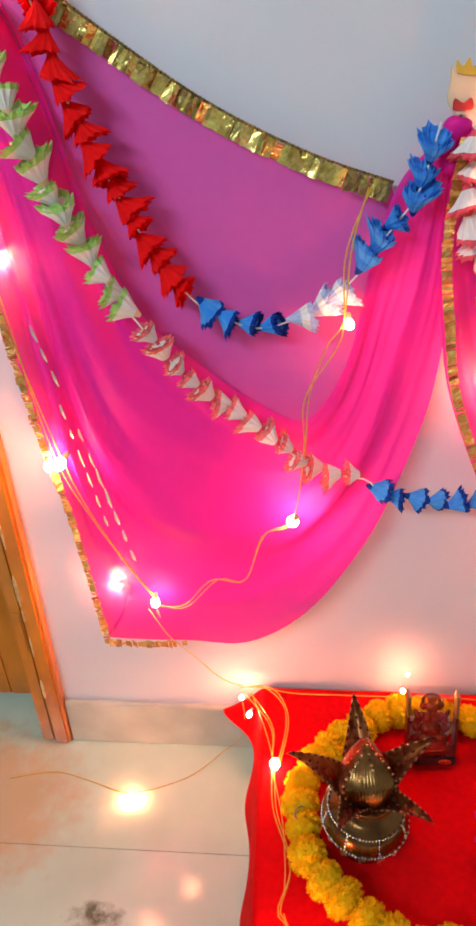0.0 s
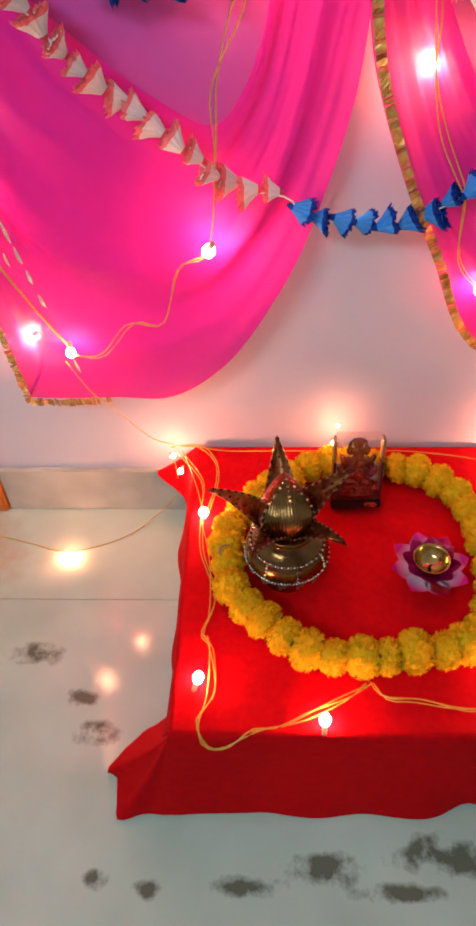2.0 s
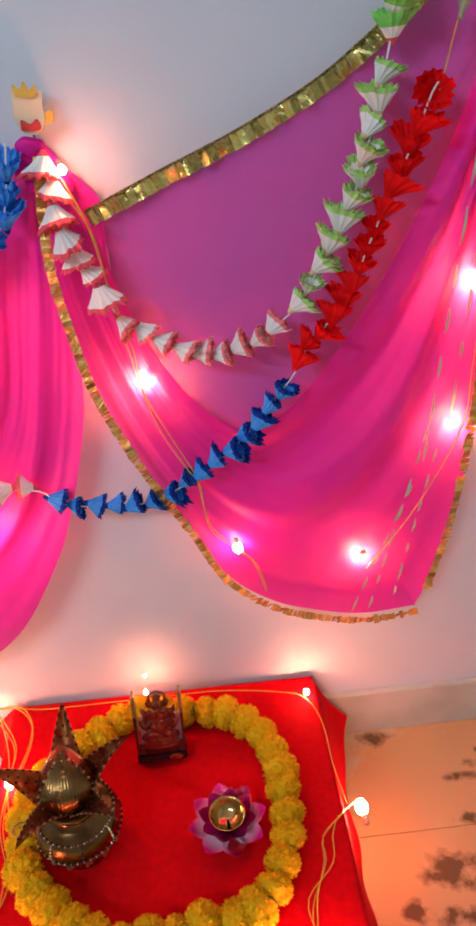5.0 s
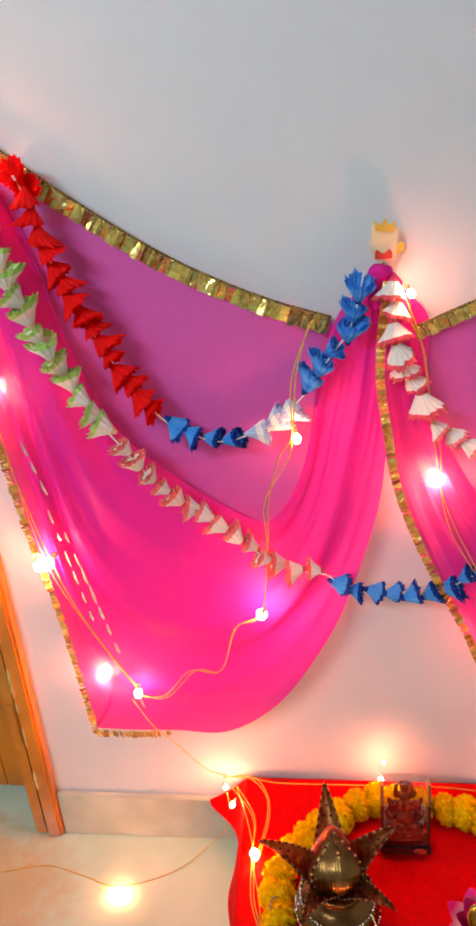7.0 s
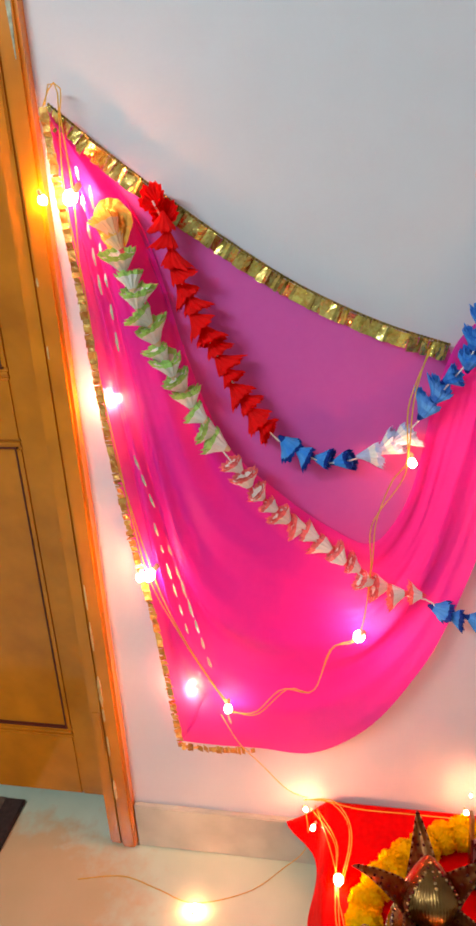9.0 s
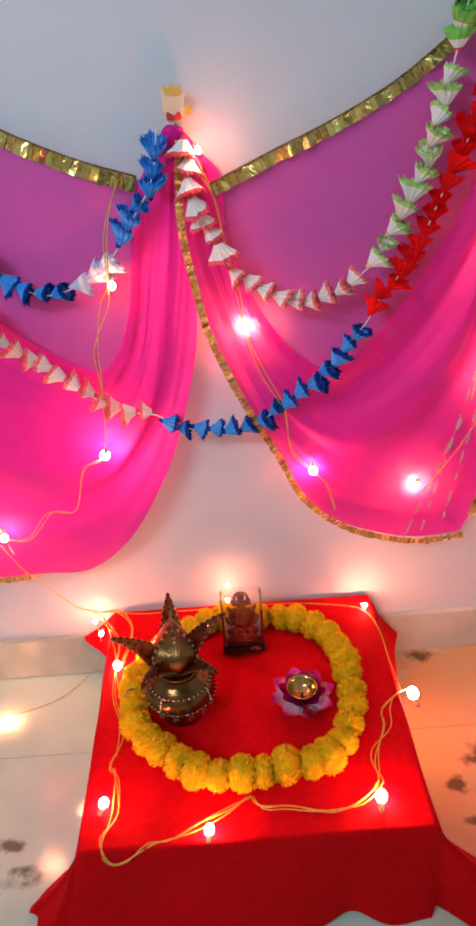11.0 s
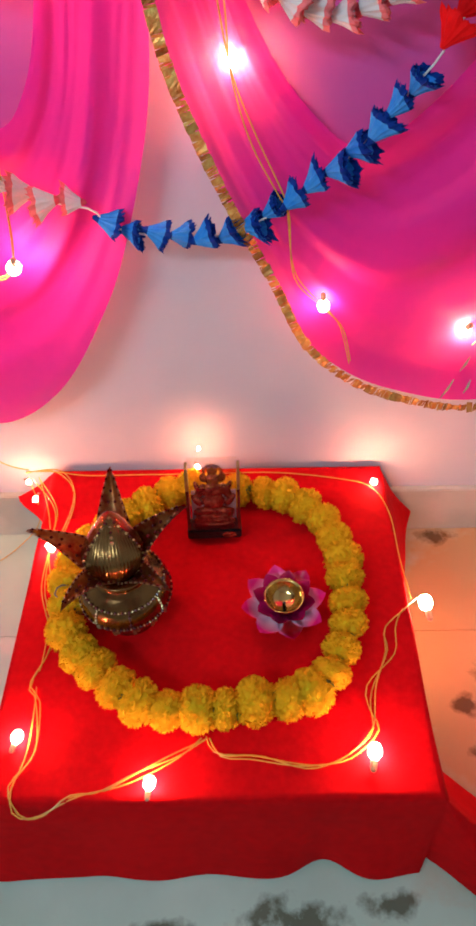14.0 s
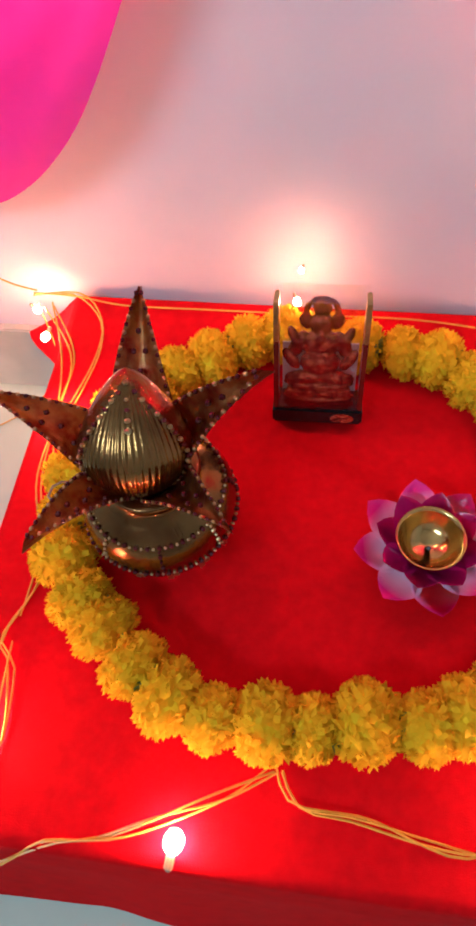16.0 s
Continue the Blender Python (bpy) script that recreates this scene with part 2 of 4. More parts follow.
FLOWER = {
    "red": material("red_petal", (1.0, 0.010, 0.010), 0.7, 0, 0.1, 80, island=0.12, shine=0.1),
    "blue": material("blue_petal", (0.008, 0.18, 0.72), 0.7, 0, 0.2, 80, second=(0.09, 0.42, 0.88), island=0.2, shine=0.1),
    "sky": material("sky_blue_petal", (0.03, 0.30, 0.86), 0.7, 0, 0.15, 80, second=(0.10, 0.46, 0.92), island=0.15, shine=0.1),
    "navy": material("navy_petal", (0.006, 0.05, 0.34), 0.7, 0, 0.2, 80, island=0.2, shine=0.1),
    "paleblue": material("pale_blue_petal", (0.62, 0.68, 0.92), 0.7, 0, 0.15, 80, island=0.1, shine=0.1),
    "white": material("white_petal", (1.0, 0.96, 0.90), 0.7, 0, 0.03, 80, island=0.04, shine=0.1),
    "green": material("green_petal", (0.26, 0.80, 0.16), 0.7, 0, 0.2, 80, island=0.15, shine=0.1),
    "pinkred": material("pink_red_petal", (1.0, 0.13, 0.17), 0.7, 0, 0.2, 80, island=0.15, shine=0.1),
    "limeedge": material("lime_edged_petal", (0.46, 0.82, 0.22), 0.7, 0, 0.15, 80, island=0.15, shine=0.1),
    "blushred": material("blush_red_petal", (1.0, 0.26, 0.26), 0.7, 0, 0.15, 80, island=0.3, shine=0.1),
    "peach": material("peach_petal", (1.0, 0.70, 0.42), 0.7, 0, 0.1, 80, island=0.1, shine=0.1),
    "orange": material("orange_petal", (1.0, 0.62, 0.13), 0.7, 0, 0.15, 60, second=(1.0, 0.42, 0.07), island=0.1, shine=0.1),
}

for dyed in FLOWER.values():          # thin cloth lets light through
    nt = dyed.node_tree
    glow, join = nt.nodes.new("ShaderNodeBsdfTranslucent"), nt.nodes.new("ShaderNodeMixShader")
    nt.links.new(nt.nodes["Principled BSDF"].inputs["Base Color"].links[0].from_socket, glow.inputs[0])
    join.inputs[0].default_value = 0.18
    nt.links.new(nt.nodes["Principled BSDF"].outputs[0], join.inputs[1]), nt.links.new(glow.outputs[0], join.inputs[2])
    nt.links.new(join.outputs[0], nt.nodes["Material Output"].inputs["Surface"])

# ---- mesh helpers ----
def part(name, bm, mats, parent=None, label="", smooth=False, at=None):
    me = bpy.data.meshes.new(name)
    bmesh.ops.recalc_face_normals(bm, faces=bm.faces)
    bm.to_mesh(me)
    bm.free()
    for m in mats if isinstance(mats, (list, tuple)) else [mats]:
        me.materials.append(m)
    if smooth:
        me.shade_smooth()
    ob = new(name, me)
    ob.parent = parent
    if at is not None:
        ob.matrix_basis = at
    return tagged(ob, label)


def thing(name, place, label, category, group="", kind=""):
    ob = new(name)
    ob.empty_display_size = 0.02
    ob.location = place
    return tagged(ob, label, category, group, kind)


def box(x0, x1, y0, y1, z0, z1, bevel=0.0, bm=None):
    bm = bm or bmesh.new()
    made = bmesh.ops.create_cube(bm, size=1, matrix=Matrix.LocRotScale(((x0 + x1) / 2, (y0 + y1) / 2, (z0 + z1) / 2), None, (x1 - x0, y1 - y0, z1 - z0)))
    if bevel:
        edges = list({e for v in made["verts"] for e in v.link_edges})
        bmesh.ops.bevel(bm, geom=edges, offset=bevel, segments=2, affect="EDGES")
    return bm


def resample(pts, n, smooth=True):
    """n + 1 points at even steps along a curve through pts."""
    p = [Vector(q) for q in pts]
    fine = []
    for i in range(len(p) - 1):
        a, b, c, d = p[max(i - 1, 0)], p[i], p[i + 1], p[min(i + 2, len(p) - 1)]
        for k in range(10):
            t = k / 10
            if smooth:
                fine.append(0.5 * (2 * b + (c - a) * t + (2 * a - 5 * b + 4 * c - d) * t * t + (3 * b - a - 3 * c + d) * t ** 3))
            else:
                fine.append(b.lerp(c, t))
    fine.append(p[-1])
    run = [0.0]
    for a, b in zip(fine, fine[1:]):
        run.append(run[-1] + (b - a).length)
    out, j = [], 0
    for i in range(n + 1):
        s = run[-1] * i / n
        while j < len(fine) - 2 and run[j + 1] < s:
            j += 1
        span = run[j + 1] - run[j]
        out.append(fine[j].lerp(fine[j + 1], (s - run[j]) / span if span > 1e-9 else 0))
    return out


def length(pts):
    return sum((Vector(b) - Vector(a)).length for a, b in zip(pts, pts[1:]))


def tube(pts, r, sides=6, bm=None, n=None, taper=None):
    bm = bm or bmesh.new()
    path = resample(pts, n or max(6, int(length(pts) / 0.012)))
    rings = []
    for i, p in enumerate(path):
        d = (path[min(i + 1, len(path) - 1)] - path[max(i - 1, 0)]).normalized()
        u = d.cross(Vector((0.3, 0.2, 0.93))).normalized()
        v = d.cross(u)
        rr = r * (taper(i / (len(path) - 1)) if taper else 1)
        rings.append([bm.verts.new(p + rr * (math.cos(a) * u + math.sin(a) * v)) for a in (2 * math.pi * k / sides for k in range(sides))])
    for a, b in zip(rings, rings[1:]):
        for k in range(sides):
            bm.faces.new((a[k], a[(k + 1) % sides], b[(k + 1) % sides], b[k]))
    bm.faces.new(rings[0]), bm.faces.new(rings[-1])
    return bm


def lathe(profile, sides=32, bm=None, wave=None):
    """profile: (radius, height) from bottom to top."""
    bm = bm or bmesh.new()
    rings = []
    for r, z in profile:
        rings.append([bm.verts.new(((r * (wave(a, z) if wave else 1)) * math.cos(a), (r * (wave(a, z) if wave else 1)) * math.sin(a), z))
                      for a in (2 * math.pi * k / sides for k in range(sides))])
    for a, b in zip(rings, rings[1:]):
        for k in range(sides):
            bm.faces.new((a[k], a[(k + 1) % sides], b[(k + 1) % sides], b[k]))
    if profile[0][0] > 1e-5:
        bm.faces.new(rings[0])
    return bm


def sheet_between(upper, lower, nu, nv, depth, bm=None):
    """A cloth surface from one curve (x, z) to another; depth(u, v) gives its y."""
    bm = bm or bmesh.new()
    a = resample([(x, 0, z) for x, z in upper], nu)
    b = resample([(x, 0, z) for x, z in lower], nu)
    span = nu // 7
    calm = []
    for i in range(nu + 1):
        k = min(span, i, nu - i)
        calm.append(sum(b[i - k:i + k + 1], Vector()) / (2 * k + 1))
    grid = []
    for i in range(nu + 1):
        row = []
        for j in range(nv + 1):
            v = j / nv
            p = a[i].lerp(calm[i].lerp(b[i], v ** 5), v)
            row.append(bm.verts.new((p.x, depth(i / nu, v), p.z)))
        grid.append(row)
    for i in range(nu):
        for j in range(nv):
            bm.faces.new((grid[i][j], grid[i + 1][j], grid[i + 1][j + 1], grid[i][j + 1]))
    return bm


# ---- setting ----
X0, X1, Y0, Y1, TOP = -2.1, 1.7, -2.6, 0.0, 2.75
DOOR_L, DOOR_R, DOOR_H = -1.42, -0.603, 2.06      # the opening inside the frame
JAMB = 0.058

def wall_pieces():
    bm = bmesh.new()
    box(DOOR_R + JAMB, X1, 0, 0.16, 0, TOP, bm=bm)
    box(X0, DOOR_L - JAMB, 0, 0.16, 0, TOP, bm=bm)
    box(DOOR_L - JAMB, DOOR_R + JAMB, 0, 0.16, DOOR_H + JAMB, TOP, bm=bm)
    return bm

tagged(part("wall_north", wall_pieces(), M_WALL), "pale bluish white painted wall behind the altar", "wall", kind="structure")
tagged(part("wall_south", box(X0, X1, Y0 - 0.15, Y0, 0, TOP), M_WALL), "pale painted wall closing the room", "wall", kind="structure")
tagged(part("wall_west", box(X0 - 0.15, X0, Y0 - 0.15, 0.16, 0, TOP), M_WALL), "pale painted wall closing the room", "wall", kind="structure")
tagged(part("wall_east", box(X1, X1 + 0.15, Y0 - 0.15, 0.16, 0, TOP), M_WALL), "pale painted wall closing the room", "wall", kind="structure")
tagged(part("ceiling", box(X0 - 0.15, X1 + 0.15, Y0 - 0.15, 0.16, TOP, TOP + 0.12), M_CEIL), "white painted ceiling", "ceiling", kind="structure")
floor = tagged(part("floor", box(X0 - 0.15, X1 + 0.15, Y0 - 0.15, 0.30, -0.12, -0.004), M_JOINT), "pale greenish marble floor with dark mineral patches", "floor", kind="structure")
skirt = tagged(part("skirting_1", box(DOOR_R + JAMB + 0.002, X1, -0.012, 0, 0, 0.11, 0.002), M_SKIRT), "worn cream stone skirting along the wall", "skirting", kind="structure")
tagged(part("skirting_2", box(X0, DOOR_L - JAMB - 0.002, -0.012, 0, 0, 0.11, 0.002), M_SKIRT), "worn cream stone skirting along the wall", "skirting", kind="structure")

# door with its frame
door = tagged(thing("door_1", ((DOOR_L + DOOR_R) / 2, 0.07, 0), "", ""), "closed orange-brown varnished wooden panel door", "door", kind="structure")
door.location = (0, 0, 0)
part("frame_post", box(DOOR_R + 0.027, DOOR_R + JAMB, -0.022, 0.16, 0, DOOR_H + JAMB, 0.005), M_WOOD, door)
part("frame_rebate", box(DOOR_R, DOOR_R + 0.0268, -0.015, 0.16, 0, DOOR_H + JAMB, 0.004), M_WOOD, door)

def flake(x, z, wide, tall, seed, y=-0.0225):
    """A thin ragged patch, for chips in the varnish and the grey post strip."""
    rnd = random.Random(seed)
    bm = bmesh.new()
    left, right = [], []
    for i in range(13):
        t = i / 12
        w = wide / 2 * min(1, 5 * t, 5 * (1 - t)) * rnd.uniform(0.6, 1.0) + 0.0004
        left.append((x - w, z + tall * (t - 0.5))), right.append((x + w, z + tall * (t - 0.5)))
    ring = left + right[::-1]
    front, back = ([bm.verts.new((px, yy, pz)) for px, pz in ring] for yy in (y - 0.0006, y + 0.001))
    bm.faces.new(front), bm.faces.new(back[::-1])
    for k in range(len(ring)):
        bm.faces.new((front[k], front[(k + 1) % len(ring)], back[(k + 1) % len(ring)], back[k]))
    return bm

M_GREY = material("mottled_grey", (0.62, 0.60, 0.42), 0.6, 0, 0.3, 160, 0.6, 240, second=(0.26, 0.24, 0.15), spread=0.5, big=30)
M_CHIP = material("fresh_chipped_wood", (0.88, 0.60, 0.24), 0.5, 0, 0.2, 120, 0.4, 200, second=(0.60, 0.34, 0.10))
M_SEAM = material("dark_door_seam", (0.14, 0.015, 0.006), 0.5)
part("grey_patch", flake(-0.5545, 1.73, 0.016, 0.68, 3), M_GREY, door, "ragged mottled grey patch on the door post")
for k, (z, wide, tall) in enumerate(((0.60, 0.002, 0.05), (0.52, 0.003, 0.06), (0.40, 0.007, 0.07), (0.345, 0.004, 0.03), (0.27, 0.003, 0.05), (0.16, 0.006, 0.05), (1.02, 0.002, 0.02), (1.12, 0.0025, 0.012))):
    part("chip", flake(-0.5715, z, wide, tall, 20 + k), M_CHIP, door, "pale chip in the varnish")
for z in (1.285, 0.25):
    part("hinge_plate", box(DOOR_R + 0.006, DOOR_R + 0.021, -0.0172, -0.0152, z, z + 0.095, 0.0009), M_WOOD, door, "hinge plate painted over")
part("frame_stop", box(DOOR_R - 0.014, DOOR_R, 0.02, 0.066, 0, DOOR_H, 0.003), M_WOOD, door)
part("frame_post", box(DOOR_L - JAMB, DOOR_L, -0.022, 0.16, 0, DOOR_H + JAMB, 0.006), M_WOOD, door)
part("frame_head", box(DOOR_L, DOOR_R, -0.02, 0.16, DOOR_H, DOOR_H + JAMB, 0.006), M_WOOD, door)
LEAF0, LEAF1 = DOOR_L + 0.004, DOOR_R - 0.004
STILE = 0.082

def door_leaf():
    bm = bmesh.new()
    box(LEAF0, LEAF0 + STILE, 0.07, 0.105, 0.03, DOOR_H - 0.004, 0.003, bm)
    box(LEAF1 - STILE, LEAF1, 0.07, 0.105, 0.03, DOOR_H - 0.004, 0.003, bm)
    for z0, z1 in ((0.03, 0.19), (0.845, 0.955), (1.50, 1.60), (1.95, DOOR_H - 0.004)):
        box(LEAF0 + STILE, LEAF1 - STILE, 0.0705, 0.105, z0, z1, 0.003, bm)
    return bm

part("door_leaf", door_leaf(), M_WOOD, door)
for z0, z1 in ((0.19, 0.845), (0.955, 1.50), (1.60, 1.95)):
    p = part("door_panel", box(LEAF0 + STILE, LEAF1 - STILE, 0.084, 0.10, z0, z1), M_WOOD, door)
    bm = bmesh.new()
    a, b, w = LEAF0 + STILE, LEAF1 - STILE, 0.014
    box(a, b, 0.074, 0.084, z0, z0 + w, 0.004, bm), box(a, b, 0.074, 0.084, z1 - w, z1, 0.004, bm)
    box(a, a + w, 0.0742, 0.084, z0 + w, z1 - w, 0.004, bm), box(b - w, b, 0.0742, 0.084, z0 + w, z1 - w, 0.004, bm)
    part("panel_moulding", bm, M_WOOD, p)
    bm = bmesh.new()
    box(a + w, b - w, 0.0765, 0.0842, z0 + w, z0 + w + 0.003, bm=bm), box(a + w, b - w, 0.0765, 0.0842, z1 - w - 0.003, z1 - w, bm=bm)
    box(b - w - 0.003, b - w, 0.0767, 0.0842, z0 + w + 0.003, z1 - w - 0.003, bm=bm), box(a + w, a + w + 0.003, 0.0767, 0.0842, z0 + w + 0.003, z1 - w - 0.003, bm=bm)
    part("panel_seam", bm, M_SEAM, p, "dark seam round the panel")

# ---- low table and its cloth ----
TZ = 0.178
TX0, TX1, TY0, TY1 = -0.165, 0.371, -0.528, -0.016
stool = thing("low_table", (0.1, -0.27, 0), "low wooden table hidden under a red cloth", "table")

def local(ob, bm):
    bmesh.ops.translate(bm, vec=-Vector(ob.location), verts=bm.verts)
    return bm

part("tabletop", local(stool, box(TX0 + 0.008, TX1 - 0.008, TY0 + 0.008, TY1 - 0.004, TZ - 0.03, TZ - 0.008, 0.003)), M_WOOD2, stool)
for x in (TX0 + 0.015, TX1 - 0.055):
    for y in (TY0 + 0.015, TY1 - 0.055):
        part("leg", local(stool, box(x, x + 0.04, y, y + 0.04, 0, TZ - 0.03, 0.003)), M_WOOD2, stool)


def cloth():
    """Cloth with a flat top, drops that flare out, and a tail at each corner."""
    bm = bmesh.new()
    edge = []      # (top point, outward, reach at the hem, height of the hem)
    def side(a, b, out, n, reach, hem):
        for i in range(n):
            t = i / n
            edge.append((Vector(a).lerp(Vector(b), t), Vector(out), reach(t), hem(t)))
    def tail(c, hem, n=30):
        line = resample([(x, y, 0) for x, y in hem], n)
        for q in line[:-1]:
            out = q - Vector(c)
            edge.append((Vector(c), out.normalized(), out.length, 0.004))
    rip = lambda t, k, s: 0.5 + 0.5 * math.sin(k * t * 6.28 + s)
    side((TX0, TY0, 0), (TX1, TY0, 0), (0, -1, 0), 80, lambda t: 0.036 + 0.008 * noise.noise((t * 5, 2, 0)) - 0.02 * math.exp(-((t - 0.76) / 0.07) ** 2), lambda t: 0.004 + 0.006 * math.exp(-((t - 0.76) / 0.07) ** 2))
    tail((TX1, TY0, 0), [(TX1 + 0.004, -0.545), (0.395, -0.56), (0.438, -0.595), (0.50, -0.625), (0.55, -0.585), (0.50, -0.525), (0.455, -0.482), (0.415, -0.442), (TX1 + 0.03, -0.41)])
    side((TX1, TY0, 0), (TX1, TY1, 0), (1, 0, 0), 60, lambda t: 0.022 + 0.008 * rip(t, 4, 0.5) + 0.036 * math.exp(-((1 - t) / 0.16) ** 2) + 0.03 * math.exp(-(t / 0.1) ** 2), lambda t: 0.02 + 0.05 * t)
    for i in range(80):
        edge.append((Vector((TX1, TY1, 0)).lerp(Vector((TX0, TY1, 0)), i / 80), Vector((0, 1, 0)), 0.002, 0.10))
    side((TX0, TY1, 0), (TX0, TY0, 0), (-1, 0, 0), 60, lambda t: 0.010 + 0.008 * rip(t, 3, 2) + 0.052 * math.exp(-(t / 0.08) ** 2) + 0.03 * math.exp(-((1 - t) / 0.1) ** 2), lambda t: 0.115 - 0.105 * t)
    tail((TX0, TY0, 0), [(TX0 - 0.024, -0.43), (-0.222, -0.458), (-0.262, -0.500), (-0.268, -0.515), (-0.250, -0.525), (-0.247, -0.575), (-0.205, -0.566), (TX0, -0.566)])
    rows = 12
    rings = []
    for j in range(rows + 1):
        s = j / rows
        ring = []
        for k, (p, out, reach, hem) in enumerate(edge):
            drop = s ** 1.15
            flare = 0.006 * min(1, s * 4) + reach * s ** 1.7
            z = TZ - (TZ - hem) * drop
            if j == 0:
                z = TZ
            wob = 0.006 * noise.noise((p.x * 14 + out.x * 3, p.y * 14 + out.y * 3, s)) * s
            ring.append(bm.verts.new((p.x + out.x * (flare + wob), min(p.y + out.y * (flare + wob), -0.0145 if p.x > TX1 - 0.001 or p.x < TX0 + 0.001 or out.y > 0.5 else 9), z)))
        rings.append(ring)
    n = len(edge)
    for a, b in zip(rings, rings[1:]):
        for k in range(n):
            bm.faces.new((a[k], a[(k + 1) % n], b[(k + 1) % n], b[k]))
    # top, with faint waves
    nx, ny = 80, 60
    grid = [[bm.verts.new((TX0 + (TX1 - TX0) * i / nx, TY0 + (TY1 - TY0) * j / ny,
                           TZ + (0.0016 * noise.noise((i * 0.11, j * 0.147, 3)) + 0.0016 * noise.noise((i * 0.045, j * 0.08, 8)) - 0.0012 * math.exp(-((i - 39) / 1.6) ** 2) - 0.0010 * math.exp(-((j - 20) / 1.4) ** 2)) * min(1, min(i, nx - i, j, ny - j) / 6))) for j in range(ny + 1)] for i in range(nx + 1)]
    for i in range(nx):
        for j in range(ny):
            bm.faces.new((grid[i][j], grid[i + 1][j], grid[i + 1][j + 1], grid[i][j + 1]))
    bmesh.ops.remove_doubles(bm, verts=bm.verts, dist=0.0004)
    return bm

tagged(part("tablecloth", cloth(), M_RED, smooth=True), "plain red cotton cloth over the low table, corners trailing", "tablecloth")

# ---- drapes ----
def rise(u):
    """Where along the swag its free edge stands away from the wall."""
    t = min(1, max(0, (u - 0.52) / 0.2)) * min(1, max(0, (1.0 - u) / 0.12))
    return t * t * (3 - 2 * t)


def fold(amp, waves, base, phase=0.0, stand=0.0):
    """Depth of cloth that hangs in long creased folds, following the swag."""
    def crease(s):
        r = abs(2 * (s % 1.0) - 1)
        return r * r * (3 - 2 * r)
    def depth(u, v):
        w = math.sin(math.pi * min(1, max(0, u))) ** 0.6
        run = v + 0.09 * math.sin(5 * v + 4 * u + phase) + 0.05 * math.sin(9 * v - 3 * u + phase)
        f = crease(waves * (1 - 0.62 * u) * run + phase) + 0.30 * crease(2.2 * waves * run + 0.6 * u + phase * 2) * (0.9 - 0.85 * u)
        g = noise.noise((u * 2.6, v * 5.5, phase)) * 0.7 + noise.noise((u * 4, v * 16, phase)) * 0.14
        return min(base + 0.004, base - amp * (0.25 + 0.75 * w) * (1 - 0.5 * max(0, u) ** 2) * (0.15 + f + g) - stand * v * v * rise(u))
    return depth


def strip(pts, width, y, seg=0.0045, inward=1, shift=0.0):
    """A crinkled foil ribbon along a curve in the wall's plane, laid to one side of it: small panels, each tilted its own way."""
    bm = bmesh.new()
    path = resample([(x, 0, z) for x, z in pts], max(4, int(length([(x, 0, z) for x, z in pts]) / seg)))
    last = len(path) - 1
    side = []
    for i, p in enumerate(path):
        d = (path[min(i + 1, last)] - path[max(i - 1, 0)]).normalized()
        side.append(Vector((-d.z, 0, d.x)) * inward)
    wide = (0.0, 0.34, 0.70, 1.0)
    i = 0
    while i < last:
        run = min(random.choice((1, 1, 2, 2, 3)), last - i)
        lean, tip = random.gauss(0, 0.28), random.gauss(0, 0.32)
        grid = []
        for q in range(i, i + run + 1):
            mid = (q - i) / run - 0.5
            row = []
            for k in wide:
                dent = lean * width * (k - 0.5) + tip * seg * run * mid + random.uniform(-0.0007, 0.0007)
                row.append(bm.verts.new(path[q] + side[q] * width * (k + shift + random.uniform(-0.02, 0.02)) + Vector((0, y(q / last) - 0.005 + dent, 0))))
            grid.append(row)
        for a, b in zip(grid, grid[1:]):
            for k in range(3):
                bm.faces.new((a[k], a[k + 1], b[k + 1], b[k]))
        i += run
    return bm


def cord(pts, y, off, inward=1):
    """A thin twisted cord beside a foil ribbon."""
    path = resample([(x, 0, z) for x, z in pts], 60)
    line = []
    for i, p in enumerate(path):
        d = (path[min(i + 1, 60)] - path[max(i - 1, 0)]).normalized()
        line.append(p + Vector((-d.z, 0, d.x)) * inward * off + Vector((0, y, 0)))
    n = int(length(line) / 0.0012)
    return tube(line, 0.0017, 6, n=n, taper=lambda t: 1 + 0.32 * math.sin(t * n * 1.6))


def dashes(lines, width=0.0042):
    """Short woven metallic dashes along given lines."""
    made = []
    for a, b, n in lines:
        a, b = Vector(a), Vector(b)
        d = (b - a) / n
        side = Vector((d.z, 0, -d.x)).normalized() * width / 2
        for i in range(n):
            bm = bmesh.new()
            p, q = a + d * (i + random.uniform(0.05, 0.2)), a + d * (i + random.uniform(0.55, 0.95))
            m = (p + q) / 2 + Vector((0, -0.002, 0))
            vs = [bm.verts.new(w) for w in (p - side * 0.4, m - side, q - side * 0.4, q + side * 0.4, m + side, p + side * 0.4)]
            bm.faces.new((vs[0], vs[1], vs[4], vs[5])), bm.faces.new((vs[1], vs[2], vs[3], vs[4]))
            made.append(bm)
    return made


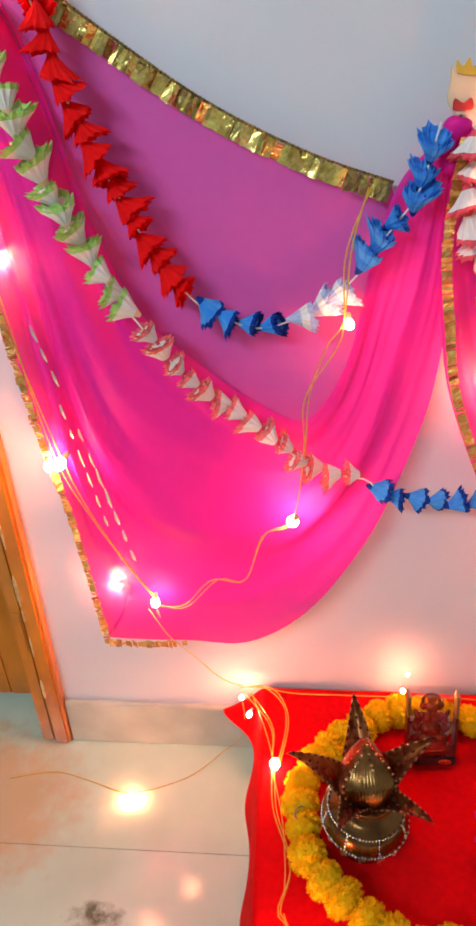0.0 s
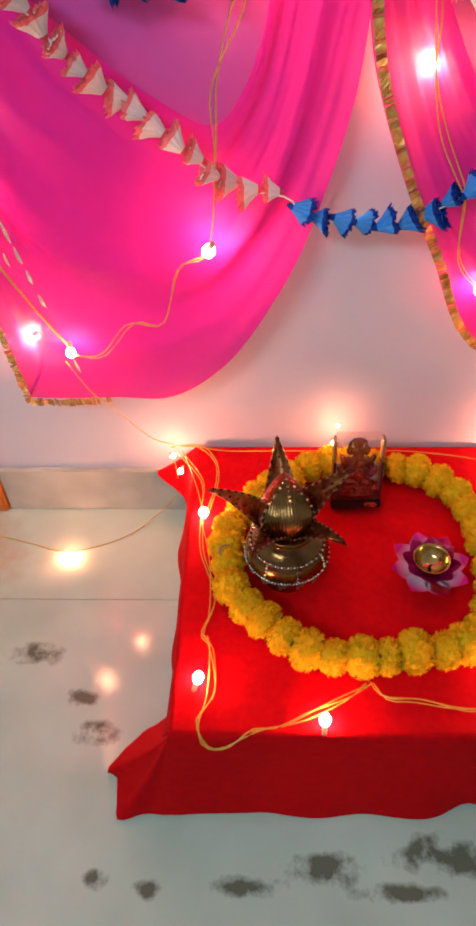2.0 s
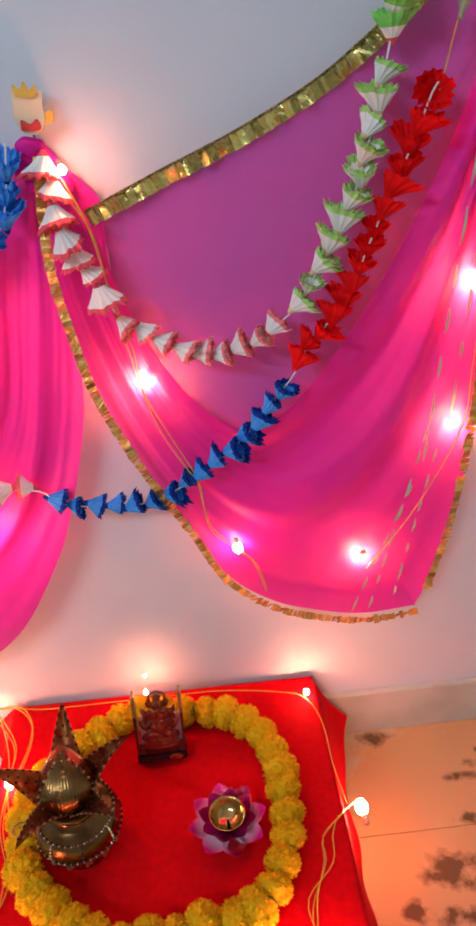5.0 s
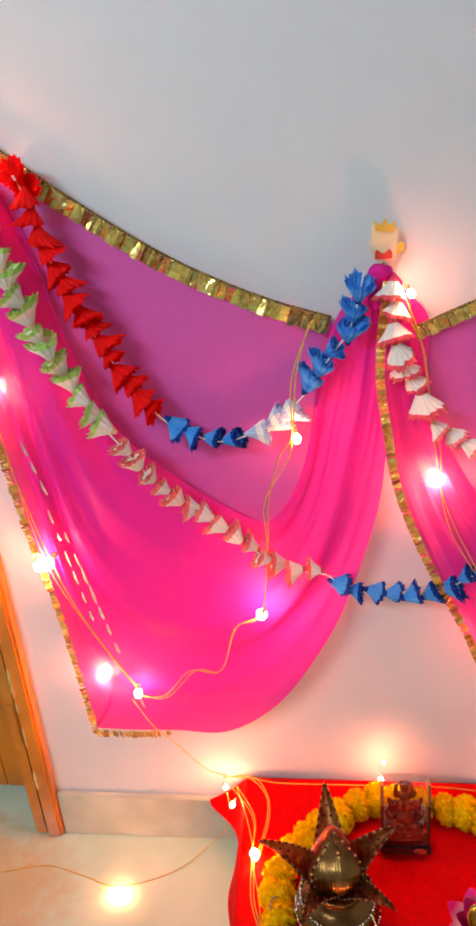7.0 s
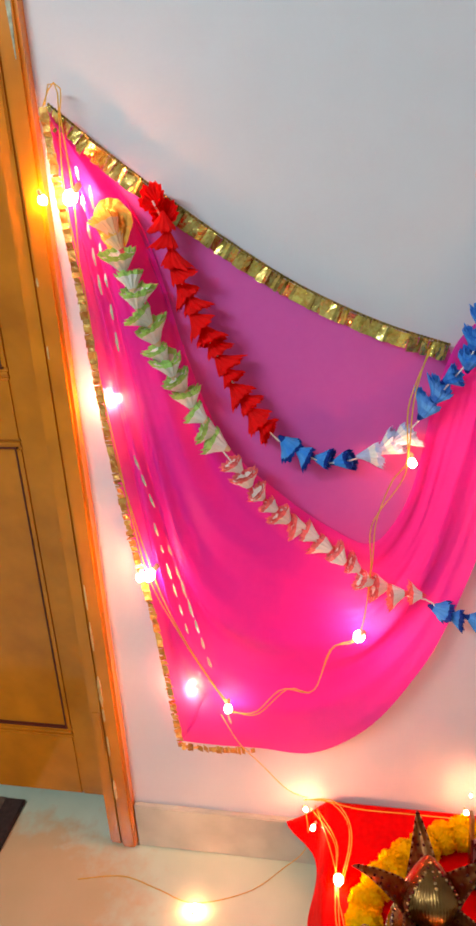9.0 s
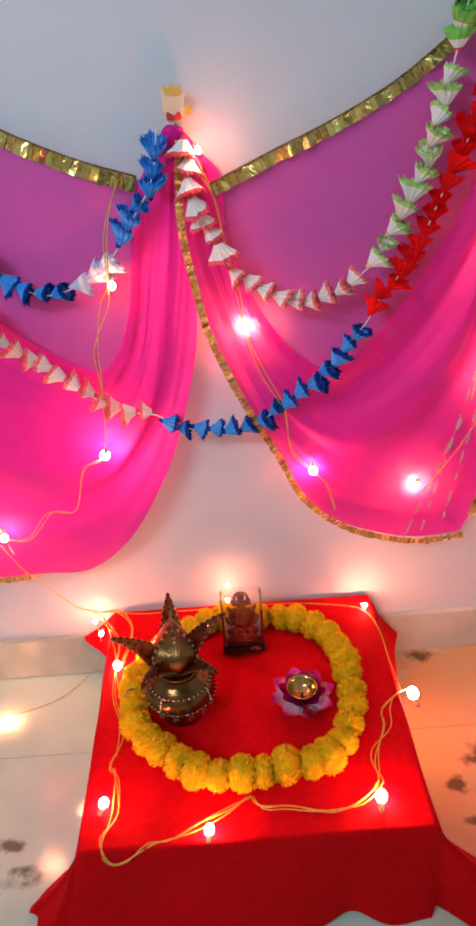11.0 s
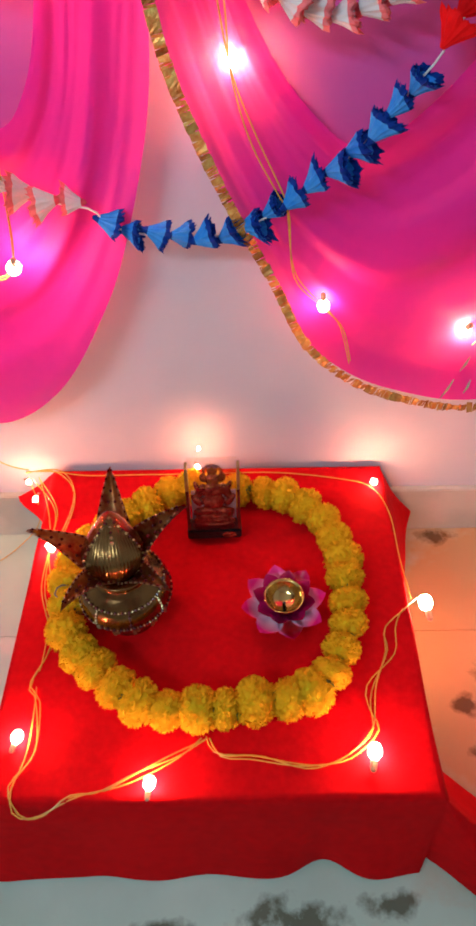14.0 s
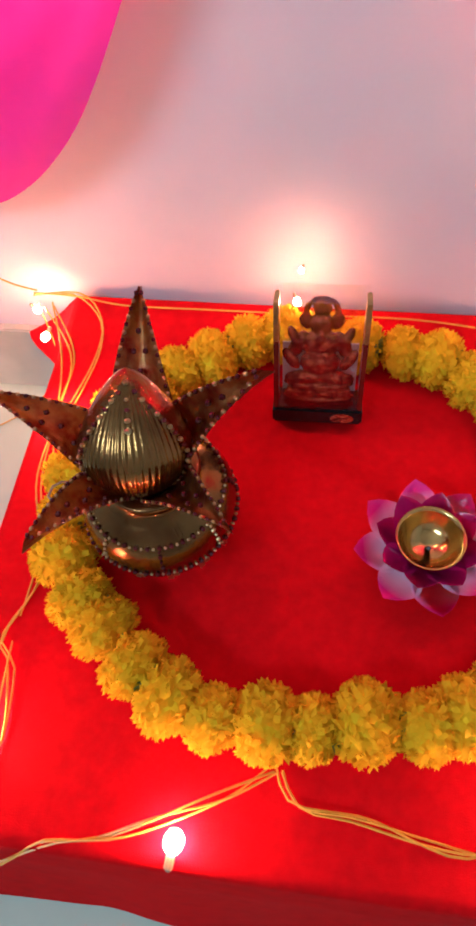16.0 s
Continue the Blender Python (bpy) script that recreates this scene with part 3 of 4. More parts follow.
LT = [(-0.526, 1.336), (-0.436, 1.262), (-0.326, 1.180), (-0.214, 1.107), (-0.102, 1.054), (-0.01, 1.023)]
LB = [(-0.526, 1.334), (-0.42, 1.20), (-0.362, 1.007), (-0.312, 0.884), (-0.234, 0.807), (-0.168, 0.757), (-0.107, 0.728), (-0.07, 0.765), (-0.044, 0.835), (-0.026, 0.945), (0.0, 1.03), (0.046, 1.075)]
LE = [(-0.526, 1.334), (-0.517, 1.20), (-0.505, 1.061), (-0.494, 0.885), (-0.474, 0.707), (-0.452, 0.560), (-0.430, 0.310)]
LO = [(-0.430, 0.302), (-0.36, 0.300), (-0.284, 0.307), (-0.190, 0.318), (-0.102, 0.391), (-0.03, 0.505), (0.012, 0.598), (0.052, 0.734), (0.065, 0.839), (0.065, 0.943), (0.052, 1.075)]
RT = [(0.640, 1.350), (0.568, 1.272), (0.498, 1.205), (0.433, 1.153), (0.374, 1.113), (0.287, 1.070), (0.198, 1.034), (0.103, 0.994)]
RB = [(0.640, 1.348), (0.597, 1.237), (0.563, 1.152), (0.520, 1.034), (0.452, 0.905), (0.400, 0.820), (0.340, 0.745), (0.280, 0.705), (0.225, 0.738), (0.171, 0.808), (0.122, 0.920), (0.117, 0.99), (0.112, 1.030), (0.060, 1.078)]
RE = [(0.640, 1.348), (0.628, 1.236), (0.618, 1.087), (0.608, 0.968), (0.603, 0.815), (0.599, 0.639), (0.586, 0.503), (0.562, 0.385), (0.545, 0.338)]
RO = [(0.545, 0.336), (0.466, 0.328), (0.395, 0.343), (0.305, 0.384), (0.228, 0.458), (0.180, 0.558), (0.125, 0.666), (0.078, 0.782), (0.058, 0.876), (0.046, 0.967), (0.054, 1.075)]

drape = thing("drape", (-0.2, 0, 0.8), "sheer magenta pink cloth swagged on the wall, gold foil border", "drape", "wall drapes")
drape.location = (0, 0, 0)
part("back_sheet", sheet_between(LT, [(x, z - 0.03) for x, z in LB[:-1]] + [(0.0, 1.0)], 90, 30, fold(0.005, 2, -0.008, 0.3)), M_SHEET, drape, smooth=True)
part("swag", sheet_between(LB, LE + LO, 220, 60, fold(0.022, 3.1, -0.012, 1.1, 0.024)), M_SWAG, drape, smooth=True)
part("top_border", strip(LT, 0.021, lambda t: -0.014, inward=1, shift=-0.85), M_GOLD, drape, "crinkled gold foil border")
part("edge_cord", cord(LT, -0.018, 0.0045), M_CORD, drape, "twisted dark gold cord")
part("side_border", strip(LE, 0.011, lambda t: -0.037, seg=0.0035, inward=1), M_SEQUIN, drape, "crinkled gold foil border")
part("hem_border", strip([(-0.430, 0.302), (-0.36, 0.300), (-0.29, 0.306)], 0.0125, lambda t: -0.037, seg=0.0035, inward=1), M_SEQUIN, drape, "crinkled gold foil border")
for bm in dashes([((-0.455, -0.036, 0.87), (-0.43, -0.036, 0.78), 3), ((-0.435, -0.036, 0.76), (-0.385, -0.036, 0.50), 7), ((-0.415, -0.037, 0.72), (-0.35, -0.037, 0.44), 8),
                  ((-0.40, -0.037, 0.66), (-0.33, -0.037, 0.36), 8), ((-0.49, -0.034, 1.27), (-0.475, -0.034, 1.10), 5), ((-0.475, -0.034, 1.25), (-0.46, -0.034, 1.02), 6)]):
    part("metallic_dash", bm, M_ZARI, drape)

drape = thing("drape", (0.35, 0, 0.8), "sheer magenta cloth swagged on the wall, gold border and dashes", "drape", "wall drapes")
drape.location = (0, 0, 0)
part("back_sheet", sheet_between(RT, [(x, z - 0.03) for x, z in RB[:-1]] + [(0.10, 0.975)], 90, 30, fold(0.004, 2, -0.008, 2.0)), M_SHEET, drape, smooth=True)
part("swag", sheet_between(RB, RE + RO, 220, 60, fold(0.021, 2.9, -0.012, 4.0, 0.020)), M_SWAG, drape, smooth=True)
part("top_border", strip(RT, 0.017, lambda t: -0.014, inward=-1, shift=-0.1), M_GOLD, drape, "crinkled gold foil border")
part("edge_cord", cord(RT, -0.018, 0.0165, -1), M_CORD, drape, "twisted dark gold cord")
part("side_border", strip(RE[:-1], 0.013, lambda t: -0.037, inward=-1), M_SEQUIN, drape, "crinkled gold foil border")
part("hem_border", strip(RO, 0.012, lambda t: -0.040 - 0.020 * rise(0.5 + 0.5 * t), seg=0.003, inward=-1), M_SEQUIN, drape, "crinkled gold foil border")
for bm in dashes([((0.585, -0.034, 1.27), (0.565, -0.034, 0.70), 9), ((0.60, -0.034, 1.28), (0.585, -0.034, 0.80), 8), ((0.570, -0.036, 1.24), (0.53, -0.036, 0.62), 10),
                  ((0.55, -0.037, 0.66), (0.50, -0.037, 0.36), 7), ((0.535, -0.037, 0.70), (0.46, -0.037, 0.34), 8), ((0.52, -0.037, 0.60), (0.43, -0.037, 0.34), 6)]):
    part("metallic_dash", bm, M_ZARI, drape)

# ---- flower garlands ----
def petal_cup(width, long, seed, points=0.045):
    """A fluted trumpet of pleated cloth with a ragged, pointed hem; its neck at the origin, opening towards -z."""
    rnd = random.Random(seed)
    bm = bmesh.new()
    n = 26
    bend = (rnd.uniform(-0.3, 0.3), rnd.uniform(-0.3, 0.3))
    squash = rnd.uniform(0.75, 1.0)
    tears = [rnd.uniform(-1, 1) for _ in range(5)]
    for size, drop in ((1.0, 0.0), (0.74, 0.05)):
        rings = []
        rag = [rnd.uniform(-0.07, 0.07) for _ in range(n)]
        for j, (r, z) in enumerate(((0.12, 0.0), (0.30, -0.24), (0.64, -0.58), (0.98, -0.86), (1.12, -0.98))):
            ring = []
            for k in range(n):
                a = 2 * math.pi * k / n
                lobe = 0.5 + 0.5 * math.cos(5 * a + tears[0])
                flute = 1 + (0.02 + 0.017 * j) * (1 if k % 2 else -1)
                rr = width / 2 * size * r * flute * (1 + (rag[k] + 0.10 * (lobe - 0.5)) * (j > 2))
                zz = long * (z - drop) * (1 + (0.10 * lobe * (j > 3) + rag[k] * 0.6 * (j > 2)) + points * (1 if k % 2 else -1) * (j == 4))
                ring.append(bm.verts.new((rr * math.cos(a) + bend[0] * zz * zz / long, rr * math.sin(a) * squash + bend[1] * zz * zz / long, zz)))
            rings.append(ring)
        for j, (a, b) in enumerate(zip(rings, rings[1:])):
            for k in range(n):
                bm.faces.new((a[k], a[(k + 1) % n], b[(k + 1) % n], b[k])).material_index = j
    return bm


def rosette(width, petals, seed):
    """An open flower of broad ruffled petals, two rounds of them, facing -z."""
    rnd = random.Random(seed)
    bm = bmesh.new()
    for tier, (reach, z0, cup) in enumerate(((0.5, 0.0, 0.04), (0.32, -0.003, 0.16))):
        for p in range(petals):
            turn = 2 * math.pi * (p + 0.5 * tier) / petals + rnd.uniform(-0.1, 0.1)
            far = width * reach * rnd.uniform(0.92, 1.08)
            rows = []
            for i in range(6):
                t = i / 5
                half = far * 0.62 * (0.25 + 0.75 * math.sin(math.pi * min(0.62, 0.10 + 0.52 * t)))
                row = []
                for k in (-1, -0.6, -0.2, 0.2, 0.6, 1):
                    out = far * (0.08 + 0.92 * t) * (1 - 0.18 * k * k * t)
                    x, y = out * math.cos(turn) - half * k * math.sin(turn), out * math.sin(turn) + half * k * math.cos(turn)
                    row.append(bm.verts.new((x, y, z0 - far * cup * t * t + rnd.uniform(-0.0012, 0.0012) * t + 0.0015 * math.sin(9 * k + p) * t)))
                rows.append(row)
            for i, (a, b) in enumerate(zip(rows, rows[1:])):
                for k in range(5):
                    bm.faces.new((a[k], a[k + 1], b[k + 1], b[k])).material_index = min(i, 3)
    return bm


CUPS = {}
def cup_mesh(kind, variant):
    key = (kind, variant)
    if key not in CUPS:
        width, long, dyes = {
            "red": (0.039, 0.026, ("red",) * 4), "blue": (0.034, 0.029, ("navy", "sky", "sky", "navy")), "big_blue": (0.037, 0.029, ("navy", "blue", "sky", "blue")),
            "paleblue": (0.037, 0.034, ("paleblue", "paleblue", "white", "paleblue")), "white_green": (0.040, 0.029, ("peach", "white", "white", "limeedge")),
            "green": (0.050, 0.034, ("pinkred", "white", "green", "green")), "white_red": (0.035, 0.028, ("pinkred", "white", "white", "blushred")),
            "pink": (0.042, 0.028, ("pinkred", "white", "white", "pinkred")), "orange": (0.054, 0.02, ("pinkred", "orange", "orange", "orange")),
            "peach": (0.034, 0.032, ("pinkred", "peach", "peach", "orange")), "red_open": (0.038, 0.020, ("red",) * 4), "green_open": (0.039, 0.020, ("pinkred", "green", "green", "green")),
        }[kind]
        seed = len(kind) * 31 + variant * 7
        bm = rosette(width, 6, seed) if kind == "orange" else petal_cup(width, long, seed)
        me = bpy.data.meshes.new("flower")
        bm.to_mesh(me)
        bm.free()
        for dye in dyes:
            me.materials.append(FLOWER[dye])
        CUPS[key] = me
    return CUPS[key]


def garland(name, label, runs, depth=-0.052, back=(), lift=0.016):
    """runs: (kind of flower, curve of (x, z), spacing); back: kinds that open towards the start of the string."""
    top = thing(name, (0, 0, 0), label, "garland", "flower garlands")
    line = []
    for kind, pts, step in runs:
        up = 0.008 if kind == "blue" and depth < -0.055 else lift
        path = resample([(x, depth, z + up) for x, z in pts], max(2, int(round(length([(x, 0, z) for x, z in pts]) / step))))
        line += path
        for i, p in enumerate(path[:-1]):
            d = (path[i + 1] - p).normalized() * (-1 if kind in back else 1)
            flow = (d + Vector((random.uniform(-0.4, 0.4), -0.08 + random.uniform(-0.28, 0.28), random.uniform(-0.4, 0.3)))).normalized()
            if kind in ("orange", "red_open", "green_open"):
                flow = Vector((random.uniform(-0.4, 0.4), -0.92, random.uniform(-0.1, 0.5))).normalized()
            turn = flow.to_track_quat("-Z", "Y").to_matrix().to_4x4() @ pose(0, 0, 0, 0, 0, random.uniform(0, 360))
            ob = new("flower", cup_mesh(kind, random.randint(0, 3)))
            ob.parent = top
            s = random.uniform(0.85, 1.12)
            ob.matrix_basis = Matrix.Translation(p - flow * 0.019 + Vector((0, random.uniform(-0.006, 0.004), 0.002))) @ turn @ Matrix.Diagonal((s, s, s, 1))
    part("string", tube(line, 0.0012, 5), FLOWER["white"], top, "thin white string")
    return top

garland("flower_garland", "red and blue cloth flower garland hung across the pink drape",
        [("red_open", [(-0.388, 1.205), (-0.378, 1.182), (-0.374, 1.160)], 0.022),
         ("red", [(-0.374, 1.172), (-0.366, 1.124), (-0.344, 1.068), (-0.300, 0.975), (-0.264, 0.917), (-0.236, 0.885)], 0.0215),
         ("blue", [(-0.222, 0.876), (-0.167, 0.852), (-0.122, 0.862)], 0.028),
         ("paleblue", [(-0.110, 0.866), (-0.080, 0.882), (-0.052, 0.910)], 0.024),
         ("big_blue", [(-0.036, 0.930), (-0.012, 0.967), (0.012, 1.000), (0.022, 1.034), (0.030, 1.075)], 0.029)])
garland("flower_garland", "white, green and red cloth flower garland hung on the drape",
        [("orange", [(-0.453, 1.190), (-0.447, 1.165)], 0.025),
         ("peach", [(-0.444, 1.172), (-0.436, 1.142)], 0.03),
         ("white_green", [(-0.434, 1.132), (-0.420, 1.088), (-0.399, 1.027), (-0.363, 0.951), (-0.330, 0.892), (-0.306, 0.858)], 0.026),
         ("white_red", [(-0.298, 0.846), (-0.259, 0.795), (-0.208, 0.750), (-0.139, 0.694), (-0.087, 0.655), (-0.015, 0.636)], 0.0255),
         ("blue", [(0.0, 0.625), (0.058, 0.610), (0.132, 0.612), (0.208, 0.652), (0.276, 0.712), (0.338, 0.790)], 0.027),
         ("red", [(0.346, 0.804), (0.362, 0.824), (0.404, 0.880), (0.436, 0.958), (0.469, 1.037), (0.488, 1.090)], 0.0225), ("red_open", [(0.490, 1.096), (0.497, 1.108)], 0.014)], -0.058, ("white_green", "white_red", "peach"))
garland("flower_garland", "white, pink and green cloth flower garland hung from the tie",
        [("pink", [(0.066, 1.045), (0.069, 1.02), (0.072, 0.98), (0.090, 0.935), (0.120, 0.880)], 0.026),
         ("white_red", [(0.132, 0.865), (0.175, 0.835), (0.228, 0.815), (0.287, 0.830), (0.335, 0.862)], 0.025),
         ("white_green", [(0.346, 0.875), (0.384, 0.940), (0.411, 1.0), (0.428, 1.065), (0.443, 1.145)], 0.0265),
         ("green", [(0.445, 1.160), (0.450, 1.192)], 0.025), ("green_open", [(0.452, 1.196), (0.456, 1.215)], 0.02)])

# knot of cloth where the two drapes meet
def knot():
    bm = bmesh.new()
    for k, (dx, dz, r) in enumerate(((0, -0.006, 0.015), (0.014, -0.022, 0.014), (-0.012, -0.022, 0.014), (0.004, -0.040, 0.016), (0.026, -0.044, 0.012))):
        made = bmesh.ops.create_icosphere(bm, subdivisions=3, radius=r, matrix=Matrix.Translation((0.052 + dx, -0.028, 1.088 + dz)))
        for v in made["verts"]:
            q = v.co * 60
            v.co += Vector((noise.noise(q + Vector((k, 0, 0))), noise.noise(q + Vector((0, 7, k))) * 0.6, noise.noise(q + Vector((3, k, 9))))) * 0.007
    return bm

tagged(part("cloth_knot", knot(), M_SWAG, smooth=True), "knotted magenta cloth where the drapes meet", "knot")

# small ornament above the knot
orn = thing("wall_ornament", (0.056, -0.021, 1.096), "small cream and yellow cut-out ornament fixed above the knot", "ornament")

def cutout(pts, y0, y1):
    bm = bmesh.new()
    a = [bm.verts.new((x, y0, z)) for x, z in pts]
    b = [bm.verts.new((x, y1, z)) for x, z in pts]
    bm.faces.new(a), bm.faces.new(b[::-1])
    for k in range(len(pts)):
        bm.faces.new((a[k], a[(k + 1) % len(pts)], b[(k + 1) % len(pts)], b[k]))
    return bm

def rounded(pts, n=36):
    return [(p.x, p.z) for p in resample([(x, 0, z) for x, z in pts + pts[:1]], n)[:-1]]

M_CREAM = material("cream_card", (0.85, 0.66, 0.42), 0.5, 0, 0.05)
M_YEL = material("yellow_card", (0.85, 0.50, 0.06), 0.5, 0, 0.05)
M_REDC = material("red_card", (0.6, 0.04, 0.03), 0.5, 0, 0.05)
orn.scale = (0.9, 1, 0.88)
part("body", cutout(rounded([(-0.006, -0.002), (0.008, 0.0), (0.015, 0.007), (0.018, 0.018), (0.017, 0.030), (0.019, 0.044), (0.014, 0.046), (0.008, 0.042), (-0.006, 0.043), (-0.013, 0.050), (-0.018, 0.048), (-0.017, 0.034), (-0.019, 0.020), (-0.016, 0.008)]), -0.004, 0.002), M_CREAM, orn)
part("crown", cutout(rounded([(-0.012, 0.042), (0.010, 0.040), (0.013, 0.054), (0.005, 0.048), (0.0, 0.058), (-0.006, 0.049), (-0.014, 0.056)]), -0.007, -0.0045), M_YEL, orn)
part("bow", cutout(rounded([(-0.012, 0.004), (0.010, 0.004), (0.008, 0.016), (-0.001, 0.011), (-0.011, 0.016)]), -0.007, -0.0045), M_REDC, orn)
part("tail", cutout(rounded([(0.012, 0.008), (0.026, 0.012), (0.027, 0.024), (0.016, 0.02)]), -0.002, 0.002), M_YEL, orn)
part("stick", tube([(0, 0, 0.0), (0, 0.006, -0.02), (0, 0.004, -0.04)], 0.0015, 5), M_WOOD2, orn)

# ---- string lights ----
def bulb_mesh():
    bm = lathe([(0.0, -0.0085), (0.004, -0.0078), (0.0068, -0.004), (0.0075, 0.0), (0.0066, 0.004), (0.004, 0.0075), (0.0018, 0.009)], 12)
    bmesh.ops.remove_doubles(bm, verts=bm.verts, dist=0.00001)
    me = bpy.data.meshes.new("bulb")
    bm.to_mesh(me), bm.free()
    me.materials.append(M_BULB)
    me.shade_smooth()
    return me

def cap_mesh():
    bm = lathe([(0.0032, 0.0085), (0.0036, 0.010), (0.0034, 0.018), (0.0015, 0.020), (0.0, 0.0205)], 10)
    me = bpy.data.meshes.new("socket")
    bm.to_mesh(me), bm.free()
    me.materials.append(M_CAP)
    return me

BULB, CAP = bulb_mesh(), cap_mesh()

def string_lights(label, wires, bulbs):
    top = thing("string_lights", (0, 0, 0), label, "string lights", "strings of small bulbs")
    for pts, strands in wires:
        for s in range(strands):
            off = [Vector((random.uniform(-1, 1), random.uniform(-0.3, 0.3), random.uniform(-0.6, 0.6))) * (0.009 if strands > 2 else 0.006 if strands > 1 else 0) for _ in pts]
            part("wire", tube([Vector(p) + o for p, o in zip(pts, off)], 0.0009, 5), M_WIRE, top)
    for x, y, z, scale in bulbs:
        b = new("bulb", BULB)
        b.parent = top
        tilt = pose(0, 0, 0, random.uniform(-50, 50) + (115 if y < -0.12 else 0), random.uniform(-50, 50), 0)
        b.matrix_basis = Matrix.Translation((x, y, z)) @ tilt @ Matrix.Diagonal((scale, scale, scale, 1))
        c = new("socket", CAP)
        c.parent = b
    return top

D = -0.066
string_lights("lit warm string lights on thin yellow wire over the drape", [
    ([(-0.325, D, 0.422), (-0.281, D, 0.419), (-0.234, D, 0.477), (-0.189, D, 0.476), (-0.155, D, 0.563), (-0.115, D, 0.587), (-0.108, D, 0.708), (-0.103, D, 0.783), (-0.075, D - 0.02, 0.855), (-0.058, D - 0.028, 0.89), (-0.059, D, 0.963), (-0.034, D + 0.03, 1.024)], 2),
    ([(-0.522, -0.03, 1.335), (-0.512, -0.03, 1.362), (-0.498, -0.03, 1.352), (-0.498, -0.035, 1.324), (-0.502, -0.04, 1.234), (-0.500, -0.04, 1.137), (-0.493, -0.04, 1.066), (-0.486, -0.04, 0.894), (-0.450, -0.04, 0.675), (-0.410, -0.04, 0.563), (-0.358, -0.045, 0.464), (-0.325, -0.06, 0.422)], 2),
    ([(-0.344, -0.055, 0.40), (-0.317, -0.045, 0.328), (-0.285, -0.03, 0.272), (-0.237, -0.03, 0.214), (-0.200, -0.03, 0.198)], 1)],
    [(-0.543, -0.03, 1.227, 0.8), (-0.496, -0.05, 1.229, 1.2), (-0.490, -0.0105, 0.947, 1.15), (-0.462, -0.05, 0.664, 0.85), (-0.446, -0.05, 0.668, 1.15),
     (-0.402, -0.0105, 0.415, 1.2), (-0.329, -0.066, 0.425, 0.9), (-0.117, -0.066, 0.587, 1.15), (-0.056, -0.098, 0.890, 0.72)])
over_right = string_lights("lit warm string lights on thin yellow wire over the drape", [
    ([(0.077, -0.05, 1.049), (0.100, -0.05, 0.995), (0.118, -0.055, 0.934), (0.132, -0.055, 0.851), (0.136, -0.05, 0.785), (0.162, -0.05, 0.717), (0.193, -0.06, 0.665), (0.196, -0.055, 0.636), (0.215, -0.05, 0.56), (0.250, -0.05, 0.515), (0.273, -0.05, 0.480), (0.288, -0.05, 0.425)], 2),
    ([(0.50, -0.055, 1.115), (0.515, -0.055, 1.19), (0.53, -0.04, 1.225)], 1),
    ([(0.632, -0.035, 1.102), (0.60, -0.04, 0.97), (0.588, -0.04, 0.891), (0.585, -0.04, 0.78), (0.580, -0.04, 0.681), (0.52, -0.045, 0.55), (0.452, -0.045, 0.446)], 1)],
    [(0.086, -0.060, 1.062, 0.6), (0.140, -0.0105, 0.785, 1.2), (0.250, -0.048, 0.515, 1.0), (0.450, -0.0105, 0.446, 1.2), (0.580, -0.0105, 0.681, 1.15),
     (0.585, -0.0105, 0.886, 1.2), (0.634, -0.035, 1.102, 1.1)])
part("unlit_bulb", lathe([(0.0, -0.0085), (0.004, -0.0078), (0.0072, 0.0), (0.004, 0.0075), (0.0032, 0.012), (0.003, 0.018), (0.0, 0.0185)], 12), M_CAP,
     over_right, "clear unlit bulb", smooth=True, at=Matrix.Translation((0.518, -0.055, 1.195)) @ pose(0, 0, 0, 20, 200, 0))
Z = TZ + 0.004
